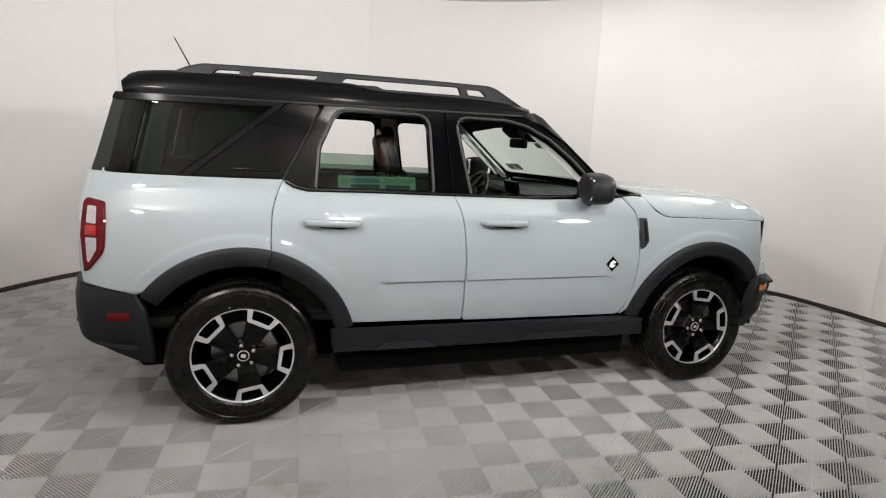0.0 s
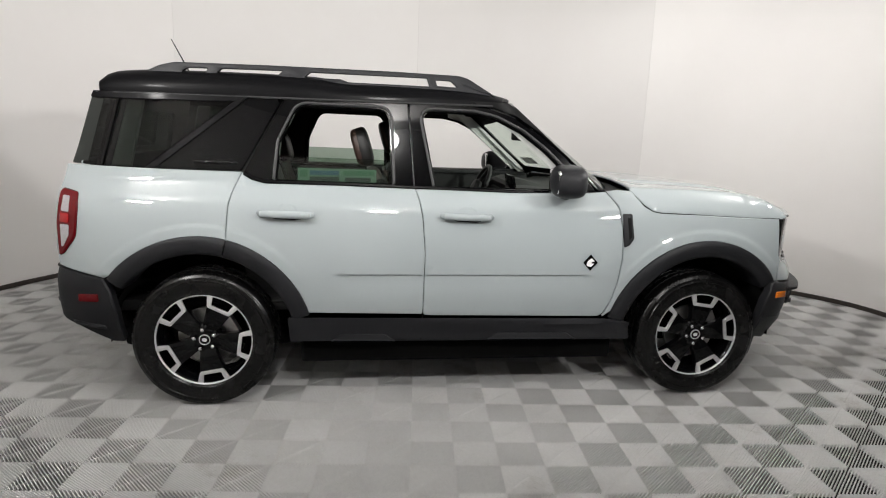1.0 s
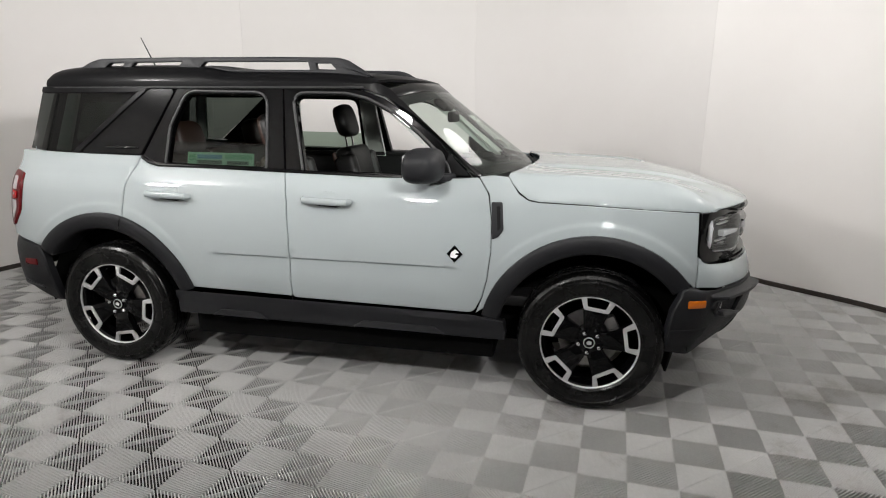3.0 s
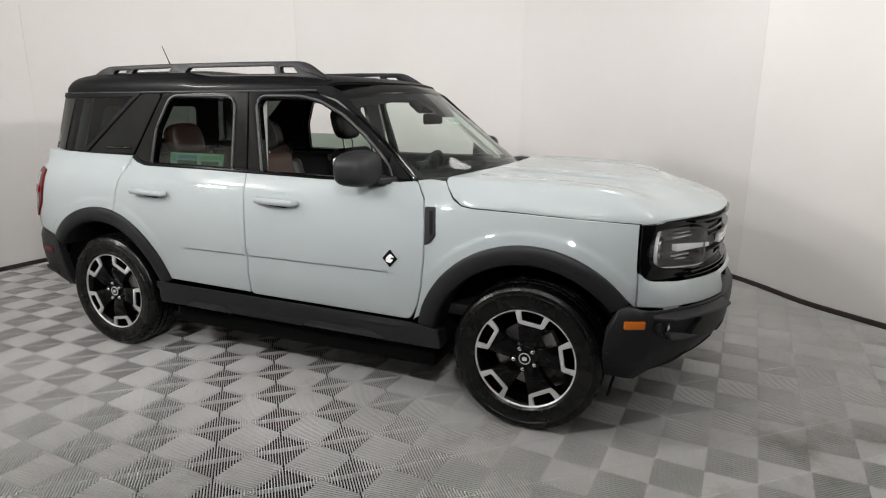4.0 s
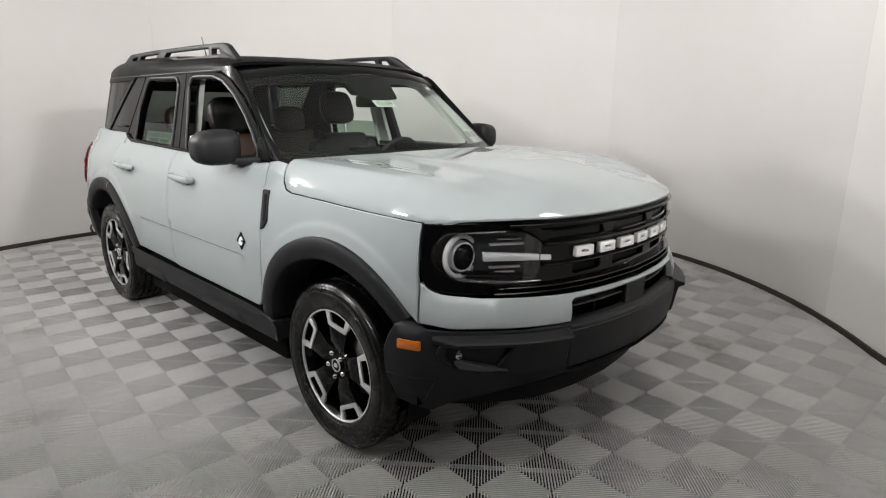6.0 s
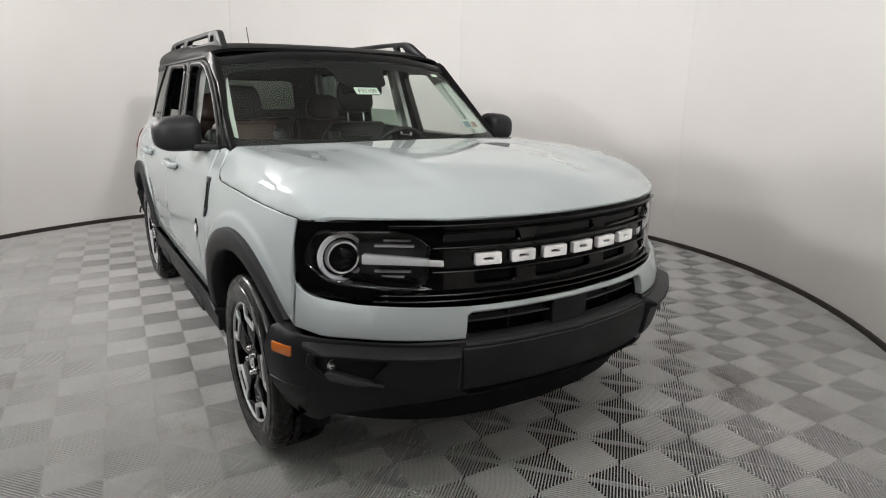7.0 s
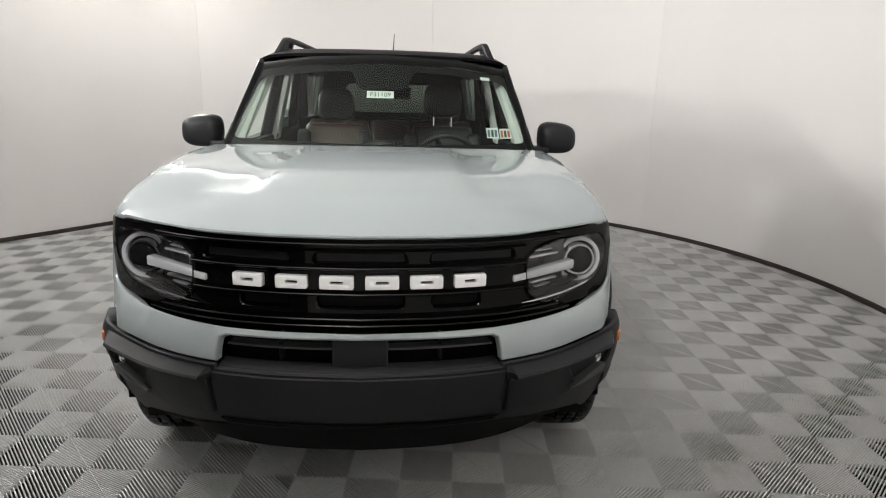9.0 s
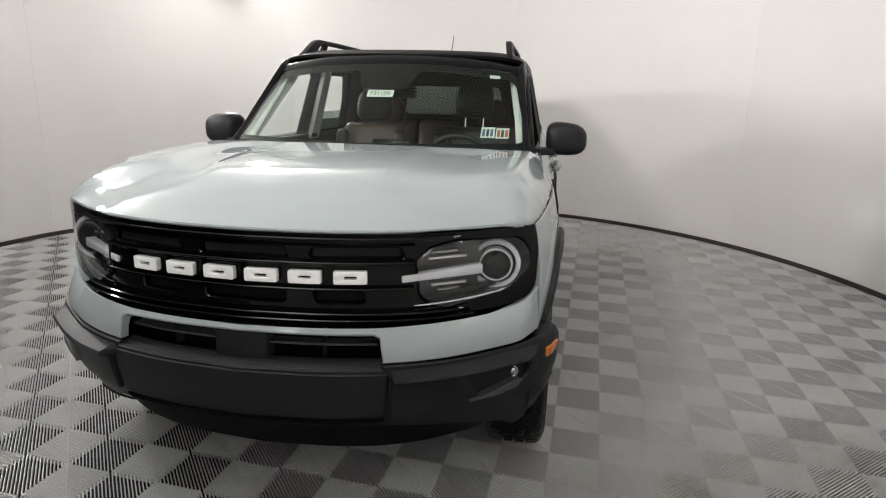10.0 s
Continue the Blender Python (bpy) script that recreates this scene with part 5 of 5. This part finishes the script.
    out["cap_mark"] = (finish("cap_mark", prism(rounded([(-0.011, -0.008), (0.010, -0.010), (0.013, 0.006), (-0.004, 0.011), (-0.013, 0.003)], 0.003, 2), lambda a, b, d: Vector((a, -0.0965 + d, b)), 0.003), alloy), "silver mark on the cap")
    bm = cyl((0, -0.086, 0), 0.0125, 0.026, "Y", 6, 0.002, bm=None)
    bmesh.ops.create_uvsphere(bm, u_segments=10, v_segments=6, radius=0.0115, matrix=Matrix.Translation((0, -0.098, 0)))
    out["wheel_nut"] = (finish("wheel_nut", bm, chrome), "chrome wheel nut")
    out["brake_disc"] = (finish("brake_disc", revolve([(0.06, -0.02), (0.150, -0.02), (0.152, -0.004), (0.06, -0.004)], 48, turn), steel), "steel brake disc")
    out["caliper"] = (finish("caliper", box((0.118, -0.028, 0.06), (0.06, 0.055, 0.14), 0.012, turn=pose(0, 0, 0, 0, -28, 0)), steel), "bare metal brake caliper")
    return out


WHEEL = wheel_meshes()
for hx, s, spin in ((-HUB_X, R, -8), (HUB_X, R, 10), (-HUB_X, L, 20), (HUB_X, L, 41)):
    wheel = new("wheel")
    wheel.parent = car
    wheel.matrix_basis = Matrix.Translation((hx, s * 0.796, HUB_Z + 0.002)) @ pose(0, 0, 0, 0, 0, 0 if s == R else 180)
    tagged(wheel, "black and silver alloy wheel on a black tyre")
    spun = pose(0, 0, 0, 0, -spin, 0)
    for name, (me, label) in WHEEL.items():
        turns = [spun @ pose(0, 0, 0, 0, 72 * k, 0) for k in range(5)] if name == "bracket" else [spun]
        if name == "wheel_nut":
            turns = [spun @ pose(0, 0, 0, 0, 72 * k + 36, 0) @ Matrix.Translation((0.053, 0.004, 0)) for k in range(5)]
        if name in ("brake_disc", "caliper"):
            turns = [Matrix()]
        for t in turns:
            ob = new(name, me)
            ob.parent = wheel
            ob.matrix_basis = t
            tagged(ob, label)

# ---- the car: underside and cabin ----
part("underbody", box((-0.1, 0, 0.32), (3.5, 1.16, 0.22), 0.03), under, car, "black underside of the car")
part("underbody", box((0.0, 0, 0.32), (1.72, 1.68, 0.23), 0.02), under, car, "black underside of the car")
part("engine_block", box((1.35, 0, 0.66), (1.1, 1.12, 0.5), 0.04), under, car)
part("rear_floor", box((-1.5, 0, 0.62), (0.95, 1.14, 0.34), 0.03), under, car)
part("cabin_floor", box((-0.4, 0, 0.50), (2.9, 1.50, 0.06), 0.01), cabin_black, car)
part("luggage_floor", box((-1.55, 0, 0.86), (0.75, 1.44, 0.05), 0.01), cabin_black, car)
for s in (R, L):
    part("door_lining", sheet([(-1.15, 0.52), (0.75, 0.52), (0.75, 1.125), (-1.15, 1.145)], lambda x, z: (x, s * (0.74 + 0.02 * step(1.0, 1.14, z)), z), (0, -s, 0), 0.15, 0.02), cabin_black, car, "black door lining")
    part("door_cap", box((-0.2, s * 0.765, 1.128), (1.86, 0.05, 0.03), 0.008), cabin_black, car)
    part("side_lining", sheet([(-1.90, 0.8), (-1.15, 0.8), (-1.15, 1.20), (-1.90, 1.21)], lambda x, z: (x, s * (0.70 + cabin_taper(x) + 0.03), z), (0, -s, 0), 0.15, 0.02), cabin_black, car)
    part("arm_rest", box((-0.1, s * 0.70, 0.93), (0.5, 0.08, 0.05), 0.015), cabin_black, car)
    part("d_pillar_trim", sheet([(-1.70, 1.22), (-1.64, 1.56), (-1.72, 1.56), (-1.80, 1.22)], cabin(s, -0.05), (0, s, 0.3), 0.1, 0.02), trim_grey, car, "pale grey rear pillar lining")
dash = part("dashboard", sheet([(0.42, -0.74), (0.90, -0.70), (0.96, -0.35), (0.97, 0), (0.96, 0.35), (0.90, 0.70), (0.42, 0.74)], lambda x, y: (x, y, 1.085 + 0.045 * math.exp(-((x - 0.52) / 0.12) ** 2) * (1 if 0.1 < y < 0.62 else 0.3) + 0.05 * step(0.6, 0.95, x)), (0, 0, 1), 0.06, 0.20, 0.02), cabin_black, car, "black dashboard")
part("dash_front", box((0.50, 0, 0.93), (0.16, 1.44, 0.26), 0.04), cabin_black, dash)
part("centre_screen", box((0.435, 0.0, 1.10), (0.02, 0.22, 0.14), 0.006, turn=pose(0, 0, 0, 0, -12, 0)), gloss_black, dash)
part("console", box((0.05, 0, 0.72), (0.75, 0.22, 0.32), 0.03), cabin_black, car)
sm = Matrix.Translation((0.28, 0.36, 1.03)) @ pose(0, 0, 0, 0, -66, 0)
ring_pts = [sm @ Vector((0.182 * math.cos(math.tau * k / 40), 0.182 * math.sin(math.tau * k / 40), 0)) for k in range(41)]
steer = part("steering_wheel", tube(ring_pts, 0.016, 10), leather_black, car, "black leather steering wheel")
part("hub", revolve([(0.0005, 0.0), (0.06, 0.0), (0.075, 0.02), (0.06, 0.05), (0.0005, 0.06)], 24, lambda r, h, a: sm @ Vector((r * math.cos(a), r * math.sin(a), h))), cabin_black, steer)
for a in (-20, 200, 90):
    part("spoke", tube([sm @ Vector((0.05 * math.cos(radians(a)), 0.05 * math.sin(radians(a)), 0.02)), sm @ Vector((0.175 * math.cos(radians(a)), 0.175 * math.sin(radians(a)), 0.0))], 0.016, 8), cabin_black, steer)


def cushion(c, s, bevel, turn=None):
    bm = box(c, s, bevel, 4, turn)
    return bm


def pillow(c, s, turn):
    """A soft headrest, rounder at the top than a box."""
    ce = lambda t: math.copysign(abs(math.cos(t)) ** 0.55, math.cos(t))
    se = lambda t: math.copysign(abs(math.sin(t)) ** 0.55, math.sin(t))
    m = Matrix.Translation(c) @ turn

    def place(u, v):
        a, b = u * math.pi, v * math.tau
        z = -ce(a)
        return m @ Vector((se(a) * ce(b) * s[0] / 2, se(a) * se(b) * s[1] / 2 * (1 - 0.10 * max(0, z)), z * s[2] / 2))
    bm = grid(place, [k / 14 for k in range(15)], [k / 24 for k in range(25)])
    bmesh.ops.remove_doubles(bm, verts=bm.verts[:], dist=1e-5)
    bmesh.ops.recalc_face_normals(bm, faces=bm.faces[:])
    return bm


def seat(x, y, width, name, skin, side, label, rise=0.0):
    """A seat with cushion, back, side bolsters and a headrest on two posts."""
    st = part(name, cushion((x, y, 0.63), (0.50, width, 0.16), 0.05), skin, car, label)
    lean = pose(0, 0, 0, 0, -16, 0)
    bx = x - 0.27
    part("backrest", cushion((bx - 0.06, y, 0.92), (0.13, width - 0.10, 0.60), 0.05, lean), skin, st)
    for k in (-1, 1):
        part("bolster", cushion((bx - 0.04, y + k * (width / 2 - 0.05), 0.90), (0.15, 0.10, 0.54), 0.04, lean), side, st)
        part("post", tube([(bx - 0.145, y + k * 0.06, 1.18), (bx - 0.165, y + k * 0.06, 1.30 + rise)], 0.007, 8), chrome, st)
    part("headrest", pillow((bx - 0.168, y, 1.365 + rise), (0.085, 0.26, 0.23), lean), leather_black, st, "", 60)
    part("headrest_back", pillow((bx - 0.192, y, 1.362 + rise), (0.075, 0.248, 0.218), lean), leather_brown, st, "brown back of the headrest", 60)
    part("back_shell", cushion((bx - 0.135, y, 0.93), (0.03, width - 0.12, 0.50), 0.014, lean), leather_brown, st, "brown back of the seat")
    return st


seat(-0.10, -0.37, 0.52, "front_seat", leather_brown, leather_black, "front seat in black and brown leather", -0.03)
seat(0.07, 0.37, 0.52, "front_seat", leather_black, leather_black, "front seat in black leather", 0.02)
bench = part("rear_seat", cushion((-0.88, 0, 0.66), (0.50, 1.30, 0.16), 0.05), leather, car, "tan leather rear bench")
for y, w in ((-0.42, 0.48), (0.0, 0.34), (0.42, 0.48)):
    part("backrest", cushion((-1.08, y, 0.94), (0.14, w, 0.56), 0.05, pose(0, 0, 0, 0, -18, 0)), leather, bench)
for y in (-0.42, 0.42):
    part("headrest", pillow((-1.11, y, 1.29), (0.12, 0.27, 0.20), pose(0, 0, 0, 0, -14, 0)), leather, bench, "", 60)
part("rear_view_mirror", box((0.47, 0.03, 1.425), (0.035, 0.24, 0.065), 0.014, 3), matt_black, car, "black inside mirror")
part("camera_housing", box((0.415, 0.0, 1.50), (0.10, 0.22, 0.05), 0.02, 3, pose(0, 0, 0, 0, 37, 0)), matt_black, car)

# things stuck on the glass
tag = part("window_tag", prism([(-0.078, 1.397), (0.060, 1.397), (0.060, 1.432), (-0.078, 1.432)], lambda a, b, d: Vector((screen_x(a, b) - 0.011 - d, a, b)), 0.002), paper, car, "white stock tag with a dark code hung inside the windscreen")


def lettering(body, width, height, place):
    """Flat letters of the built-in font, laid on a surface by place(a, b), from the lower left corner."""
    font = bpy.data.curves.new("letters", "FONT")
    font.body = body
    carrier = new("letters", font)
    me = carrier.to_mesh()
    bm = bmesh.new()
    bm.from_mesh(me)
    carrier.to_mesh_clear()
    bpy.data.objects.remove(carrier)
    xs, ys = [v.co.x for v in bm.verts], [v.co.y for v in bm.verts]
    for v in bm.verts:
        v.co = place((v.co.x - min(xs)) / (max(xs) - min(xs)) * width, (v.co.y - min(ys)) / (max(ys) - min(ys)) * height)
    return bm


part("code_print", lettering("F31109", 0.104, 0.020, lambda a, b: Vector((screen_x(a - 0.060, b + 1.405) - 0.0085, a - 0.060, b + 1.405))), ink, tag, "dark printed stock code")
for y0, y1, z0, z1, mat, cover in ((0.535, 0.600, 1.215, 1.262, paper, ink_blue), (0.606, 0.668, 1.212, 1.258, paper, ink_red)):
    st = part("sticker", prism([(y0, z0), (y1, z0), (y1, z1), (y0, z1)], lambda a, b, d: Vector((screen_x(a, b) - 0.011 - d, a, b)), 0.001), mat, car, "small printed inspection sticker inside the windscreen")
    for k in range(3):
        a = y0 + 0.006 + k * 0.019
        part("print_bar", prism([(a, z0 + 0.006), (a + 0.013, z0 + 0.006), (a + 0.013, z1 - 0.008), (a, z1 - 0.008)], lambda a, b, d: Vector((screen_x(a, b) - 0.0095 - d, a, b)), 0.001), cover if k != 1 else ink, st)
part("sticker", prism([(0.535, 1.505), (0.590, 1.503), (0.586, 1.520), (0.533, 1.522)], lambda a, b, d: Vector((screen_x(a, b) - 0.0045 - d, a, b)), 0.001), paper, car, "small white label at the top of the windscreen")
sheet_label = part("price_sheet", sheet([(-0.87, 1.158), (-0.47, 1.155), (-0.47, 1.232), (-0.87, 1.234)], cabin(R, -0.026), (0, -1, 0.3), 0.1, 0.002, 0.0005), sheet_paper, car, "printed price sheet inside the rear door glass")
for x0, x1, z0, z1, mat in ((-0.86, -0.82, 1.19, 1.225, ink_green), (-0.81, -0.66, 1.20, 1.222, ink_blue), (-0.81, -0.66, 1.172, 1.192, ink), (-0.64, -0.48, 1.20, 1.224, ink_green), (-0.63, -0.50, 1.17, 1.190, ink)):
    part("print_bar", sheet([(x0, z0), (x1, z0), (x1, z1), (x0, z1)], cabin(R, -0.023), (0, -1, 0.3), 0.1, 0.001, 0.0003), mat, sheet_label)

# ---- floor tiles: open ribs in quarters, the ribs turned in every other quarter ----
Q, TURN, OFF = 0.20, radians(-4.6), (0.004, 0.060)
RIBS, RIB_W, RIB_H = 12, 0.37, 0.020


def quarter(verts, faces, ox, oy, even):
    """The ribs of one quarter, from (ox, oy); even quarters run one way, odd ones the other."""
    pitch = Q * 2 / (2 * RIBS)

    def bar(p, q, w, top, h):
        d = Vector((q[0] - p[0], q[1] - p[1]))
        if d.length < 0.004:
            return
        n = Vector((-d.y, d.x)).normalized() * (w / 2)
        k = len(verts)
        for z, f in ((top, 0.66), (top - 0.0008, 0.94), (top - 0.0018, 1.0), (top - 0.0042, 1.0), (top - 0.0046, 0.35), (top - h, 0.3)):
            for (x, y), sg in ((p, 1), (q, 1), (q, -1), (p, -1)):
                verts.append((ox + x + n.x * sg * f, oy + y + n.y * sg * f, z))
        faces.append((k + 3, k + 2, k + 1, k))
        for j in range(k, k + 20, 4):
            faces.extend([(j, j + 1, j + 5, j + 4), (j + 2, j + 3, j + 7, j + 6), (j + 1, j + 2, j + 6, j + 5), (j + 3, j, j + 4, j + 7)])
    w = pitch / math.sqrt(2) * RIB_W
    e = 0.0005
    for k in range(2 * RIBS):
        c = pitch * (k + 0.5)
        lo, hi = max(e, c - Q + e), min(Q - e, c - e)
        if hi - lo < 0.003:
            continue
        a, b = (lo, c - lo), (hi, c - hi)
        if not even:
            a, b = (Q - a[0], a[1]), (Q - b[0], b[1])
        bar(a, b, w, 0.0, RIB_H)
    if even:
        bar((0.006, 0.006), (Q - 0.006, Q - 0.006), 0.0028, -0.0008, RIB_H - 0.0008)


def tile_data(ox, oy, verts, faces):
    for i in (0, 1):
        for j in (0, 1):
            quarter(verts, faces, ox + i * Q, oy + j * Q, (i + j) % 2 == 0)


verts, faces = [], []
tile_data(0, 0, verts, faces)
tile_mesh = bpy.data.meshes.new("tile")
tile_mesh.from_pydata(verts, [], faces)
tile_mesh.materials.append(tile_grey)
near, far = [], []
cs, sn = math.cos(TURN), math.sin(TURN)
for i in range(-13, 13):
    for j in range(-13, 13):
        u, v = OFF[0] + 2 * i * Q, OFF[1] + 2 * j * Q
        cx, cy = (u + Q) * cs - (v + Q) * sn, (u + Q) * sn + (v + Q) * cs
        rr = math.hypot(cx - MID[0], cy - MID[1])
        if rr > booth(math.degrees(math.atan2(cy - MID[1], cx - MID[0]))) + 0.28:
            continue
        # the ones along the film camera's arc, in front of and beside the car
        (near if (cx > 0.9 or cy < -0.75) and rr < 3.6 else far).append((rr, u, v))
near.sort()
far += near[300:]
for _, u, v in near[:300]:
    ob = new("tile", tile_mesh)
    ob.parent = floor
    ob.matrix_basis = Matrix.Rotation(TURN, 4, "Z") @ Matrix.Translation((u, v, 0))
verts, faces = [], []
for _, u, v in far:
    tile_data(u, v, verts, faces)
me = bpy.data.meshes.new("outer_tiles")
me.from_pydata(verts, [], faces)
me.materials.append(tile_grey)
outer = new("outer_tiles", me)
outer.parent = floor
outer.matrix_basis = Matrix.Rotation(TURN, 4, "Z")
tagged(outer, "grey ribbed floor tiles further off", kind="stuff")
